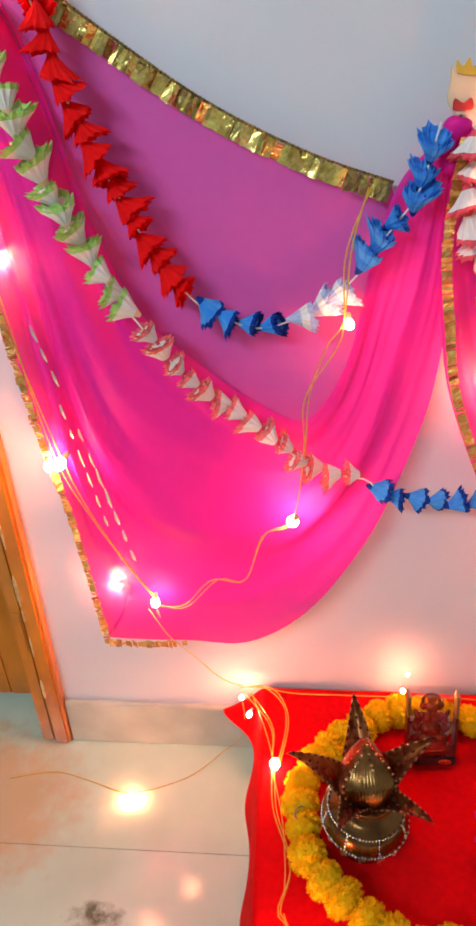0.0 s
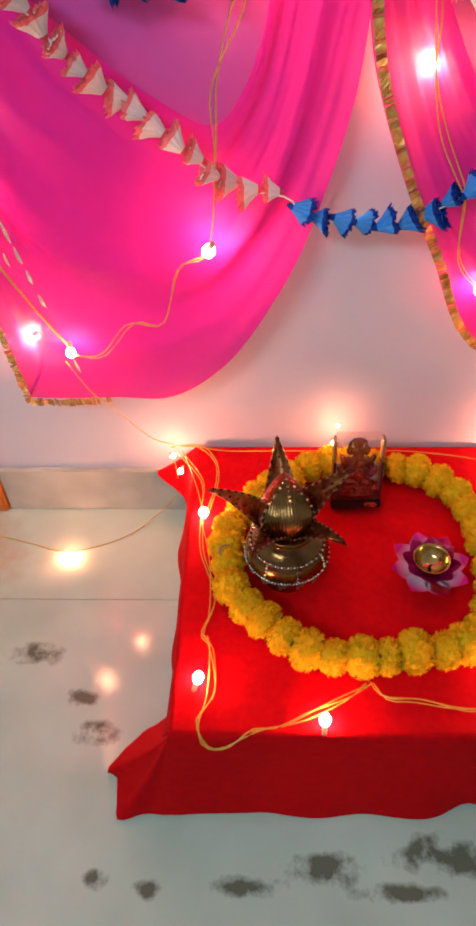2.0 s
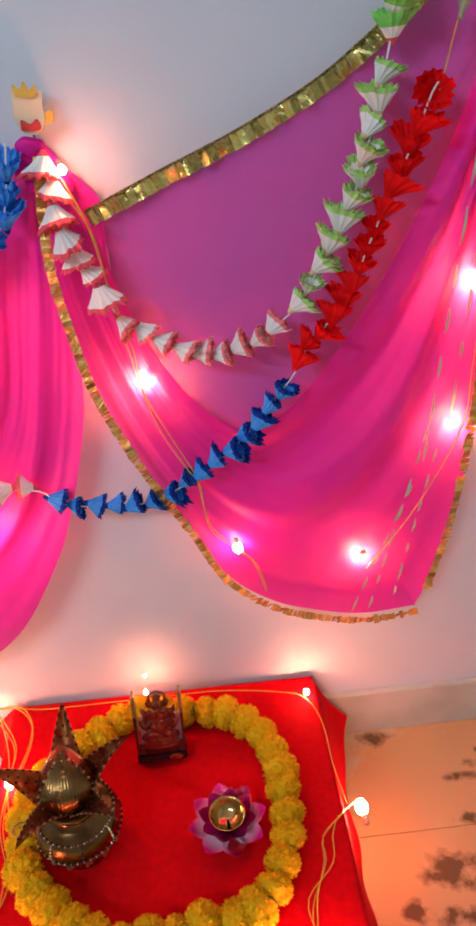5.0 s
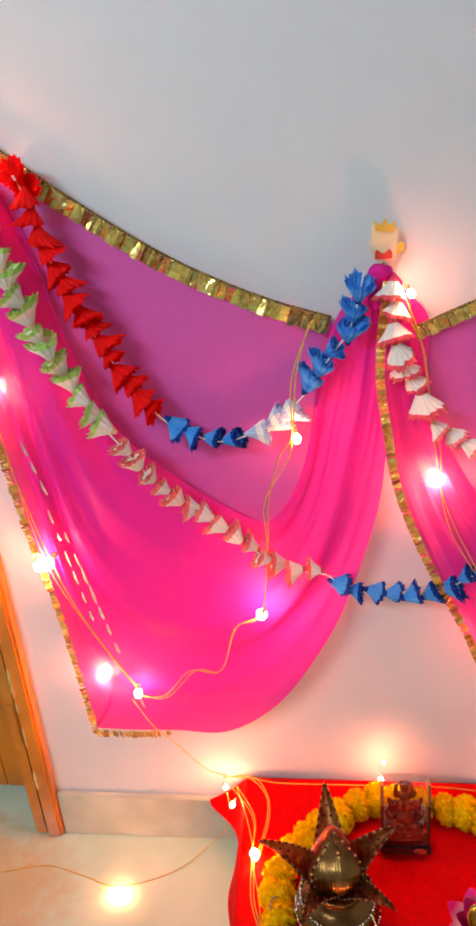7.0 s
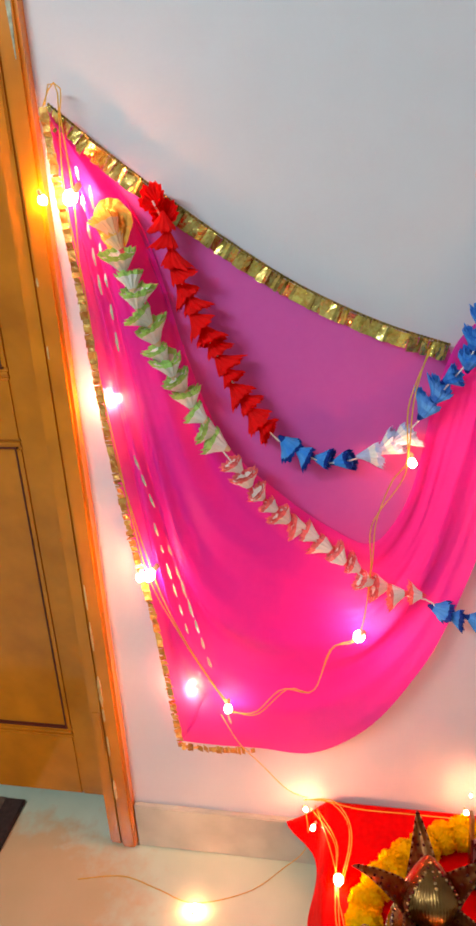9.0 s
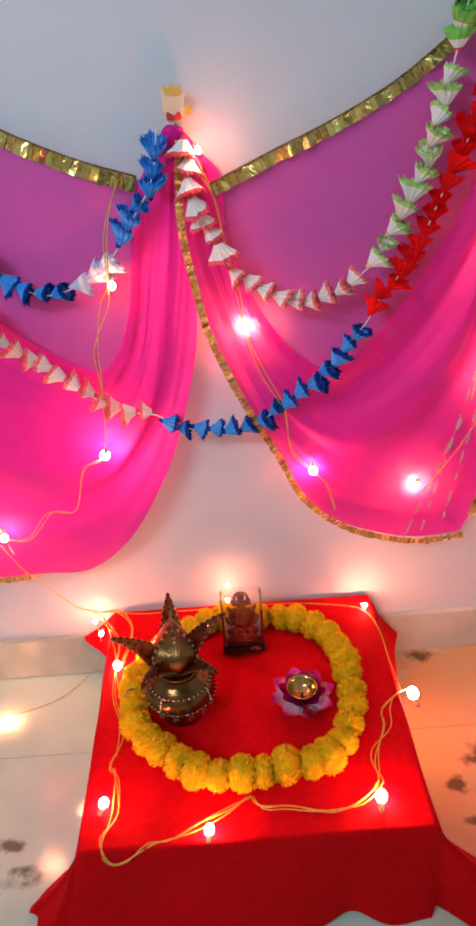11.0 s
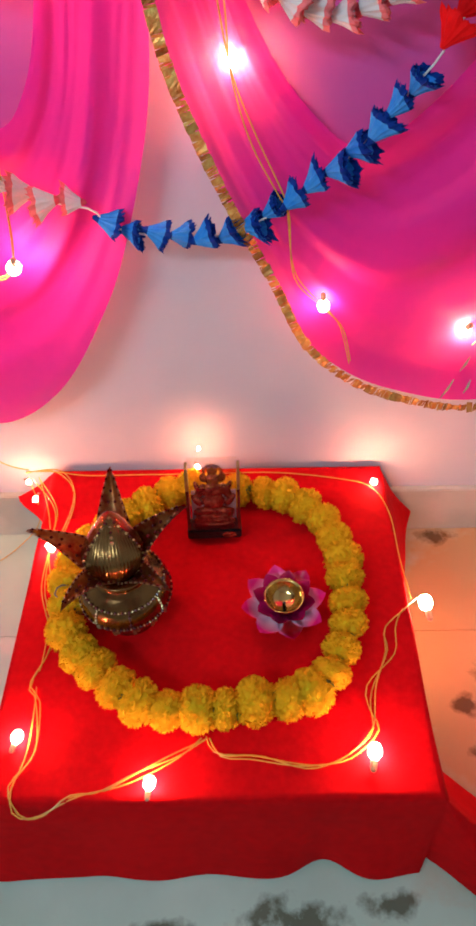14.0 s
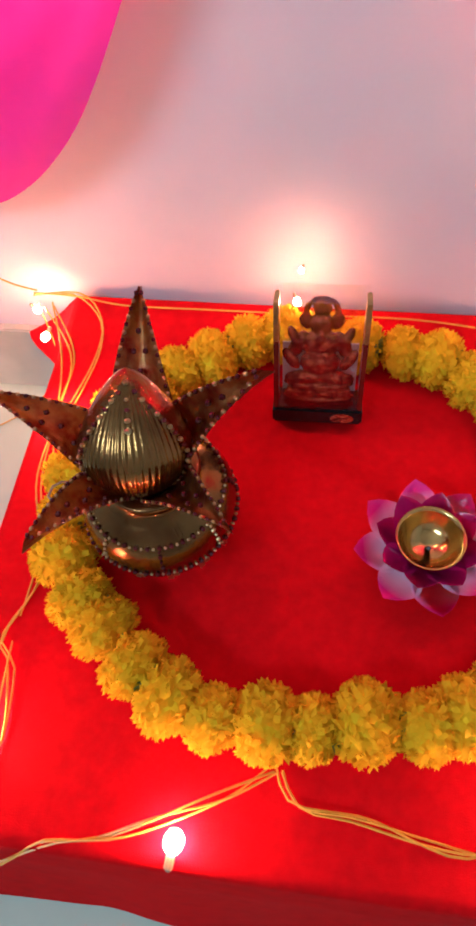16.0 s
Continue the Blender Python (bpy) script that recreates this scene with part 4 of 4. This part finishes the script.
string_lights("lit warm string lights on yellow wire looped round the altar cloth", [
    ([(0.092, -0.457, Z), (0.057, -0.481, Z), (0.016, -0.501, Z), (-0.017, -0.515, Z), (-0.059, -0.522, Z), (-0.096, -0.540, Z - 0.012), (-0.124, -0.540, Z - 0.012), (-0.134, -0.515, Z), (-0.118, -0.470, Z), (-0.120, -0.409, Z), (-0.133, -0.388, Z), (-0.118, -0.325, Z), (-0.135, -0.25, Z), (-0.139, -0.174, Z), (-0.155, -0.10, Z), (-0.188, -0.036, Z)], 3),
    ([(0.092, -0.457, Z), (0.114, -0.478, Z), (0.158, -0.483, Z), (0.196, -0.491, Z), (0.232, -0.494, Z), (0.269, -0.480, Z), (0.300, -0.453, Z), (0.305, -0.421, Z), (0.306, -0.395, Z), (0.335, -0.350, Z), (0.340, -0.313, Z), (0.368, -0.282, Z), (0.385, -0.25, 0.15)], 3),
    ([(0.385, -0.25, 0.15), (0.372, -0.20, Z), (0.370, -0.118, Z), (0.350, -0.065, Z), (0.303, -0.046, Z), (0.20, -0.03, Z), (0.09, -0.030, Z), (-0.02, -0.03, Z), (-0.108, -0.03, Z), (-0.16, -0.026, Z + 0.006), (-0.205, -0.030, Z + 0.012)], 1),
    ([(-0.205, -0.030, Z + 0.006), (-0.16, -0.022, Z + 0.004), (-0.125, -0.05, Z), (-0.12, -0.10, Z), (-0.139, -0.174, Z)], 2),
    ([(-0.205, -0.030, 0.18), (-0.20, -0.05, 0.10), (-0.25, -0.045, 0.02), (-0.311, -0.085, 0.003), (-0.406, -0.118, 0.003), (-0.48, -0.10, 0.003), (-0.555, -0.083, 0.003), (-0.64, -0.10, 0.003)], 1)],
    [(-0.203, -0.040, 0.180, 0.52), (-0.188, -0.07, 0.172, 0.6), (-0.141, -0.174, 0.188, 1.0), (-0.132, -0.456, 0.188, 0.95), (0.032, -0.511, 0.188, 0.95),
     (0.296, -0.479, 0.189, 1.15), (0.406, -0.254, 0.146, 1.35), (0.354, -0.058, 0.188, 0.72), (0.078, -0.046, 0.258, 0.34), (0.074, -0.044, 0.215, 0.5), (-0.402, -0.13, 0.0085, 0.8)])

# ---- on the cloth: marigold garland ----
def marigold(seed):
    """A full flower head, flattened along the string (its own z), ragged petals all round."""
    rnd = random.Random(seed)
    bm = bmesh.new()
    bmesh.ops.create_icosphere(bm, subdivisions=2, radius=0.0232)
    for f in bm.faces:
        f.material_index = 1
    n = 520
    for i in range(n):
        z = 1 - 2 * (i + 0.5) / n
        a = i * 2.39996 + rnd.uniform(-0.3, 0.3)
        r = math.sqrt(1 - z * z)
        d = Vector((r * math.cos(a), r * math.sin(a), z))
        t = d.cross(Vector((rnd.uniform(-1, 1), rnd.uniform(-1, 1), rnd.uniform(-1, 1)))).normalized()
        w = d.cross(t) * rnd.uniform(0.0019, 0.0034)
        foot, mid = d * 0.0200 - t * 0.003, d * rnd.uniform(0.0232, 0.0250) + t * 0.0018
        tip = d * rnd.uniform(0.0248, 0.0300) + t * rnd.uniform(0.005, 0.009)
        vs = [bm.verts.new(v) for v in (foot - w * 0.5, foot + w * 0.5, mid + w, tip + w * 0.8, tip - d * 0.0022, tip - w * 0.8, mid - w)]
        for f in (bm.faces.new((vs[0], vs[1], vs[2], vs[6])), bm.faces.new((vs[6], vs[2], vs[3], vs[4], vs[5]))):
            f.material_index = 2 if z < -0.93 else 0
    bmesh.ops.scale(bm, vec=(1, 1, 0.84), verts=bm.verts)
    me = bpy.data.meshes.new("marigold")
    bm.to_mesh(me), bm.free()
    me.shade_smooth()
    me.materials.append(M_MARI), me.materials.append(M_MARI2), me.materials.append(M_SEPAL)
    return me

MARI = [marigold(s) for s in (11, 12, 13, 14)]
loop = [(-0.098, -0.285), (-0.088, -0.325), (-0.059, -0.368), (-0.011, -0.408), (0.031, -0.428), (0.071, -0.432), (0.109, -0.428), (0.147, -0.425), (0.192, -0.420), (0.236, -0.408), (0.262, -0.375),
        (0.274, -0.335), (0.283, -0.295), (0.286, -0.245), (0.283, -0.190), (0.266, -0.138), (0.225, -0.102), (0.172, -0.086), (0.10, -0.075), (0.036, -0.082), (-0.009, -0.110), (-0.055, -0.150), (-0.09, -0.20), (-0.104, -0.245), (-0.098, -0.285)]
top = thing("marigold_garland", (0, 0, 0), "ring of bright yellow marigold flowers laid on the red cloth", "garland")
ring = resample([(x, y, TZ + 0.022) for x, y in loop], 33)
for i, p in enumerate(ring[:-1]):
    ob = new("marigold", MARI[i % 4])
    ob.parent = top
    s = random.uniform(0.90, 1.08)
    along = (ring[i + 1] - ring[i - 1 if i else -2]).normalized() * random.choice((-1, 1))
    turn = (along + Vector([random.uniform(-0.28, 0.28) for _ in range(3)])).normalized().to_track_quat("Z", "Y").to_matrix().to_4x4()
    ob.matrix_basis = Matrix.Translation(p + Vector((random.uniform(-0.004, 0.004), random.uniform(-0.004, 0.004), 0))) @ turn @ pose(0, 0, 0, 0, 0, random.uniform(0, 360)) @ Matrix.Diagonal((s, s, s * random.uniform(0.9, 1.15), 1))
part("tie_loop", tube([(-0.096, -0.262, TZ + 0.040), (-0.106, -0.268, TZ + 0.047), (-0.110, -0.280, TZ + 0.044), (-0.100, -0.286, TZ + 0.042), (-0.093, -0.276, TZ + 0.040)], 0.0012, 5), M_CAP, top, "loop of pale thread")
part("thread", tube(ring, 0.001, 5), M_WIRE, top)

# ---- kalash: pot, coconut and gilt leaves ----
KX, KY = -0.012, -0.282
kal = thing("kalash", (KX, KY, TZ), "antique gold ceremonial pot with coconut and gilt leaves on the cloth", "kalash")
part("pot", lathe([(0.036, 0.0), (0.038, 0.004), (0.036, 0.010), (0.034, 0.016), (0.046, 0.026), (0.056, 0.042), (0.060, 0.058), (0.059, 0.072), (0.052, 0.086), (0.041, 0.095), (0.034, 0.101),
                   (0.034, 0.106), (0.037, 0.110), (0.035, 0.113), (0.024, 0.111), (0.0, 0.109)], 48), M_BRASS, kal, smooth=True)
for r, z, n in ((0.0605, 0.058, 44), (0.0528, 0.0860, 38)):
    bm = bmesh.new()
    bs = bmesh.new()
    for k in range(n):
        a = 2 * math.pi * k / n
        for target, rr, off in ((bm, 0.0021, 0.0), (bs, 0.0013, math.pi / n)):
            bmesh.ops.create_icosphere(target, subdivisions=1, radius=rr, matrix=Matrix.Translation((r * math.cos(a + off), r * math.sin(a + off), z)))
    part("bead_band", bs, M_TRIM, kal)
    part("stone_band", bm, M_STUD, kal)
for k in range(8):
    a = 2 * math.pi * (k + 0.3) / 8
    bm = bmesh.new()
    for i in range(5):
        rr, z = ((0.0545, 0.083), (0.0565, 0.079), (0.0585, 0.074), (0.0598, 0.068), (0.0605, 0.062))[i]
        bmesh.ops.create_icosphere(bm, subdivisions=1, radius=0.002 if i % 2 else 0.0014, matrix=Matrix.Translation((rr * math.cos(a), rr * math.sin(a), z)))
    part("bead_drop", bm, M_TRIM if k % 2 else M_STUD, kal)

def nut_radius(t):
    """Radius of the egg-shaped coconut with a drawn-up tip; t from foot to tip."""
    return 0.0385 * math.sin(math.pi * min(1, t ** 0.78)) ** 0.62 * (1 - 0.42 * max(0, t - 0.4))


NUT_FRONT = radians(-76)

def arch(t):
    """Half angle of the ribbed front panel at height t: a pointed arch."""
    return radians(72) * max(0.0, 1 - (t / 0.93) ** 2.4) ** 0.6


def coconut():
    """Egg-shaped nut: a ribbed gold panel in front, foil round the rest."""
    bm = bmesh.new()
    rings = []
    for i in range(45):
        t = i / 44
        r0, row = max(nut_radius(t), 0.0002), []
        for k in range(208):
            a = 2 * math.pi * k / 208
            off = abs((a - NUT_FRONT + math.pi) % (2 * math.pi) - math.pi)
            r = r0 * (1 + 0.015 * math.sin(52 * a) * min(1, 5 * (1 - t)) * min(1, 6 * t)) if off < arch(t) else r0 * (1.05 + 0.03 * noise.noise((3 * math.cos(a), 3 * math.sin(a), 9 * t)))
            row.append(bm.verts.new((r * math.cos(a), r * math.sin(a), -0.040 + 0.116 * t)))
        rings.append(row)
    for i, (a, b) in enumerate(zip(rings, rings[1:])):
        for k in range(208):
            ang = 2 * math.pi * (k + 0.5) / 208
            off = abs((ang - NUT_FRONT + math.pi) % (2 * math.pi) - math.pi)
            bm.faces.new((a[k], a[(k + 1) % 208], b[(k + 1) % 208], b[k])).material_index = 0 if off < arch((i + 0.5) / 44) else 1
    return bm

nut_at = Matrix.Translation((-0.004, -0.002, 0.138)) @ pose(0, 0, 0, -30, -3, 0) @ Matrix.Diagonal((0.98, 0.98, 0.80, 1))
nut = part("coconut", coconut(), [M_BRASS, M_SHELL], kal, "ribbed gold front panel, crinkled red foil behind", smooth=True, at=nut_at)
# beads and stones edging the panel, and a short drop at its peak
bm, bs = bmesh.new(), bmesh.new()
for side in (-1, 1):
    for k in range(17):
        t = 0.10 + 0.83 * k / 16
        a, r = NUT_FRONT + side * arch(t), nut_radius(t) * 1.04
        bmesh.ops.create_icosphere(bm if k % 2 else bs, subdivisions=1, radius=0.0022, matrix=Matrix.Translation((r * math.cos(a), r * math.sin(a), -0.040 + 0.116 * t)))
for k in range(4):
    t = 0.84 - 0.06 * k
    r = nut_radius(t) * 1.03
    bmesh.ops.create_icosphere(bs if k != 1 else bm, subdivisions=1, radius=0.0017 + 0.0004 * k, matrix=Matrix.Translation((r * math.cos(NUT_FRONT), r * math.sin(NUT_FRONT), -0.040 + 0.116 * t)))
part("stone_trim", bm, M_STUD, nut), part("bead_trim", bs, M_TRIM, nut)
# small chequered motifs on the pot
for k in range(9):
    a = radians(-150 + 26 * k)
    bm = bmesh.new()
    for i in range(2):
        for j in range(3):
            if (i + j) % 2 == 0 or j == 1:
                aa, z = a + (i - 0.5) * 0.085, 0.046 - (j - 1) * 0.0052
                rr = 0.0575 - 0.10 * abs(z - 0.058)
                m = Matrix.Translation((rr * math.cos(aa), rr * math.sin(aa), z)) @ Matrix.Rotation(aa, 4, "Z") @ Matrix.Diagonal((0.003, 0.0042, 0.0042, 1))
                bmesh.ops.create_cube(bm, size=1, matrix=m)
    part("chequer_motif", bm, M_TRIM, kal)

def blade(t):
    """Half width along the leaf: widest near the foot, straight to the tip."""
    return min(1.0, 0.6 + 2.2 * t) * (1 - t) ** 0.85


def leaf_blade(seed):
    """A pointed leaf along +y, cupped, with a raised midrib."""
    bm = bmesh.new()
    rows = []
    for i in range(13):
        t = i / 12
        w = 0.0295 * blade(t) + 0.0004
        zz = 0.010 * math.sin(math.pi * t) - 0.004 * t
        rows.append([bm.verts.new((w * k, 0.096 * t, zz + 0.007 * k * k - 0.002 * (1 - abs(k)))) for k in (-1, -0.6, -0.3, 0, 0.3, 0.6, 1)])
    for a, b in zip(rows, rows[1:]):
        for k in range(6):
            bm.faces.new((a[k], a[k + 1], b[k + 1], b[k]))
    bmesh.ops.solidify(bm, geom=list(bm.faces), thickness=0.0012)
    return bm

def leaf_beads(kind):
    bm = bmesh.new()
    n = 20
    for i in range(n):
        if i % 2 != kind:
            continue
        t = 0.06 + 0.90 * i / (n - 1)
        w = 0.0272 * blade(t)
        zz = 0.010 * math.sin(math.pi * t) - 0.004 * t + 0.007
        for s in (-1, 1):
            bmesh.ops.create_icosphere(bm, subdivisions=1, radius=0.0016, matrix=Matrix.Translation((w * s, 0.096 * t, zz)))
    if kind:
        for x, y in ((0, 0.022), (0.007, 0.034), (-0.007, 0.034), (0, 0.046), (0.004, 0.058), (-0.004, 0.058), (0, 0.070)):
            bmesh.ops.create_icosphere(bm, subdivisions=1, radius=0.0022, matrix=Matrix.Translation((x, y, 0.010)))
    return bm

# yaw of the leaf round the pot, its lift over level, its length
for yaw, lift, size, twist in ((5, 44, 1.18, 0), (78, 40, 1.08, -8), (-66, 54, 1.24, 10), (156, 38, 1.08, 0), (-128, 34, 1.0, 6)):
    m = Matrix.Translation((-0.006 - 0.022 * math.sin(radians(yaw)), 0.004 + 0.022 * math.cos(radians(yaw)), 0.104)) @ pose(0, 0, 0, 0, 0, yaw) @ pose(0, 0, 0, lift, twist, 0) @ Matrix.Diagonal((size * 0.9, size, size, 1))
    lf = part("leaf", leaf_blade(1), M_LEAF, kal, "gilt embossed leaf with stone edging", smooth=True, at=m)
    part("stone_edging", leaf_beads(1), M_STUD, lf)
    part("bead_edging", leaf_beads(0), M_TRIM, lf)

# ---- clear box with a small cast figure ----
shrine = thing("figurine_box", (0.102, -0.150, TZ), "clear acrylic box on a black base holding a copper figurine", "box")
shrine.rotation_euler = (radians(-15), 0, radians(1.5))
shrine.location = (0.102, -0.150, TZ + 0.006)
M_CLEAR = bpy.data.materials.new("clear_acrylic")
M_CLEAR.use_nodes = True
nt = M_CLEAR.node_tree
gl, trn, mx = nt.nodes.new("ShaderNodeBsdfGlossy"), nt.nodes.new("ShaderNodeBsdfTransparent"), nt.nodes.new("ShaderNodeMixShader")
gl.inputs["Roughness"].default_value, mx.inputs[0].default_value = 0.03, 0.07
nt.links.new(trn.outputs[0], mx.inputs[1]), nt.links.new(gl.outputs[0], mx.inputs[2])
nt.links.new(mx.outputs[0], nt.nodes["Material Output"].inputs["Surface"])
M_CARD = material("white_card", (0.75, 0.74, 0.74), 0.5, 0, 0.03)
W, DP, HT = 0.039, 0.015, 0.124
part("base", box(-W - 0.001, W + 0.001, -DP - 0.002, DP + 0.002, 0, 0.016, 0.002), M_BLACK, shrine, "black plastic base")
part("badge", lathe([(0.0, 0), (0.0088, 0), (0.0088, 0.0012), (0.0, 0.0016)], 20), M_FIGURE, shrine, "small oval copper badge",
     at=Matrix.Translation((0.022, -DP - 0.0022, 0.0085)) @ pose(0, 0, 0, 90, 0, 0) @ Matrix.Diagonal((1.2, 0.6, 1, 1)))
part("front_pane", box(-W + 0.004, W - 0.004, -DP, -DP + 0.0015, 0.016, HT), M_CLEAR, shrine, "clear acrylic pane")
part("back_pane", box(-W + 0.004, W - 0.004, DP - 0.0015, DP, 0.016, HT), M_CLEAR, shrine, "clear acrylic pane")
part("backing_card", box(-W + 0.006, W - 0.006, DP - 0.003, DP - 0.0018, 0.017, 0.068), M_CARD, shrine, "white card at the back")
part("top_pane", box(-W + 0.004, W - 0.004, -DP + 0.0016, DP - 0.0016, HT - 0.0015, HT), M_CLEAR, shrine, "clear acrylic pane")
for side in (-1, 1):
    a, b = sorted((side * W, side * (W - 0.0042)))
    part("side_panel", box(a, b, -DP - 0.001, 0.004, 0.0163, 0.086, 0.0008), M_FRAME, shrine, "dark red side panel")
    part("gilt_panel", box(a, b, -DP - 0.001, 0.004, 0.0863, HT, 0.0008), M_TRIM, shrine, "gilt upper side panel")
    part("side_pane", box(a + 0.001, b - 0.001, 0.0043, DP, 0.0163, HT), M_CLEAR, shrine, "clear acrylic pane")

def figure():
    """Seated cast figure on a stepped plinth, with a tall cap and a rayed ring behind it, as one swelling shape."""
    bm = bmesh.new()
    def lump(at, size, turn=(0, 0, 0)):
        bmesh.ops.create_icosphere(bm, subdivisions=3, radius=1, matrix=Matrix.Translation(at) @ pose(0, 0, 0, *turn) @ Matrix.Diagonal((*size, 1)))
    for z, sx, sz in ((0.004, 0.030, 0.005), (0.011, 0.027, 0.005), (0.018, 0.029, 0.0045)):
        lump((0, 0, z), (sx, 0.016, sz))
    for k in range(9):
        lump((-0.024 + 0.006 * k, -0.0145 + 0.00012 * (k - 4) ** 2, 0.012), (0.0026, 0.002, 0.005))
    for s in (-1, 1):
        lump((0.013 * s, -0.007, 0.027), (0.017, 0.009, 0.0065), (0, 12 * s, 18 * s))
        lump((0.018 * s, -0.002, 0.058), (0.0062, 0.007, 0.015), (0, -24 * s, 0))
        lump((0.023 * s, -0.008, 0.046), (0.005, 0.006, 0.012), (0, 30 * s, 0))
        lump((0.021 * s, -0.006, 0.068), (0.004, 0.005, 0.011), (0, 22 * s, 0))
        lump((0.012 * s, -0.004, 0.083), (0.0055, 0.0022, 0.008), (0, 16 * s, 0))
    lump((0, -0.004, 0.042), (0.0165, 0.013, 0.014))
    lump((0, -0.002, 0.061), (0.015, 0.010, 0.013))
    lump((0, -0.006, 0.081), (0.0095, 0.009, 0.0105))
    lump((0, -0.0125, 0.070), (0.0032, 0.004, 0.010), (0, 12, 0))
    lump((0, -0.003, 0.095), (0.0075, 0.007, 0.008))
    for k in range(15):
        a = math.pi * (k / 14 * 1.2 - 0.1)
        lump((0.0122 * math.cos(a), 0.003, 0.089 + 0.0122 * math.sin(a)), (0.0026, 0.002, 0.0026))
    for k in range(11):
        a = math.pi * (1.08 + 0.84 * k / 10)
        lump((0.0135 * math.cos(a), -0.0135, 0.066 + 0.016 * math.sin(a)), (0.0017, 0.0017, 0.0017))
    for v in bm.verts:
        v.co += v.co.normalized() * (0.0010 * noise.noise(v.co * 260) + 0.0006 * noise.noise(v.co * 520))
    return bm

statue = tagged(part("figurine", figure(), M_FIGURE, smooth=True), "copper-coloured cast figurine standing inside the clear box", "figurine")
statue.matrix_world = Matrix.Translation(shrine.location) @ pose(0, 0, 0, -15, 0, 1.5) @ Matrix.Translation((0, 0.0005, 0.0165)) @ Matrix.Diagonal((1.06, 0.66, 1.0, 1))

# ---- lotus lamp ----
lotus = thing("lotus_lamp", (0.198, -0.284, TZ), "magenta enamelled lotus lamp holder with a small brass bowl", "oil lamp")

lotus.scale = (1.08, 1.08, 1.0)

def petal():
    bm = bmesh.new()
    rows = []
    for i in range(9):
        t = i / 8
        w = 0.0165 * math.sin(math.pi * (0.12 + 0.88 * t)) ** 0.75 if t < 1 else 0.0003
        rows.append([bm.verts.new((w * k, 0.016 + 0.040 * t, 0.004 + 0.016 * t * t + 0.006 * k * k * math.sin(math.pi * t))) for k in (-1, -0.5, 0, 0.5, 1)])
    for j, (a, b) in enumerate(zip(rows, rows[1:])):
        for k in range(4):
            bm.faces.new((a[k], a[k + 1], b[k + 1], b[k])).material_index = 0
    bmesh.ops.solidify(bm, geom=list(bm.faces), thickness=0.0012)
    return bm

first = part("petal", petal(), M_LOTUS, lotus, smooth=True)
inner = first.data.copy()
inner.materials[0] = M_LOTUS2
for tier, (n, lift, size, z, off) in enumerate(((8, 5, 1.0, 0.004, 10), (8, 17, 0.82, 0.010, 32.5))):
    for k in range(n):
        m = Matrix.Translation((0, 0, z)) @ pose(0, 0, 0, 0, 0, 45 * k + off) @ pose(0, 0, 0, lift, 0, 0) @ Matrix.Diagonal((size, size, size, 1))
        if tier == 0 and k == 0:
            first.matrix_basis = m
        else:
            ob = new("petal", first.data if tier == 0 else inner)
            ob.parent = lotus
            ob.matrix_basis = m
part("foot", lathe([(0.022, 0.0), (0.022, 0.003), (0.012, 0.006), (0.012, 0.012), (0.02, 0.016), (0.0, 0.0165)], 28), M_LOTUS2, lotus, smooth=True)
bowl = part("bowl", lathe([(0.0, 0.017), (0.012, 0.018), (0.019, 0.024), (0.0237, 0.036), (0.0250, 0.0415), (0.0242, 0.042), (0.0222, 0.038), (0.018, 0.028), (0.010, 0.0215), (0.0, 0.0205)], 36), M_BOWL, lotus, "polished brass bowl", smooth=True)
part("wick", tube([(0, 0, 0.021), (0.001, -0.002, 0.026), (0.0, -0.004, 0.030)], 0.0016, 6), M_BLACK, bowl, "burnt black wick")

# ---- doormat ----
mat = thing("doormat", (-1.06, -0.12, 0), "dark brown striped woven doormat on the floor by the door", "doormat")
part("weave", box(-0.24, 0.24, -0.19, 0.18, 0.0, 0.010, 0.003), M_MAT, mat)
for k in range(7):
    part("stripe", box(-0.225 + 0.066 * k, -0.2 + 0.066 * k, -0.188, 0.178, 0.0095, 0.0125, 0.001), M_MAT2, mat)

# ---- marble slabs of the floor ----
SX, SY = 1.8, 0.6
for i in range(-3, 3):
    for j in range(-5, 1):
        x0, y0 = max(X0 - 0.15, 0.85 + SX * i), max(Y0 - 0.15, -0.219 + SY * j)
        x1, y1 = min(X1 + 0.15, 0.85 + SX * (i + 1)), min(0.30, -0.219 + SY * (j + 1))
        if x1 - x0 > 0.02 and y1 - y0 > 0.02:
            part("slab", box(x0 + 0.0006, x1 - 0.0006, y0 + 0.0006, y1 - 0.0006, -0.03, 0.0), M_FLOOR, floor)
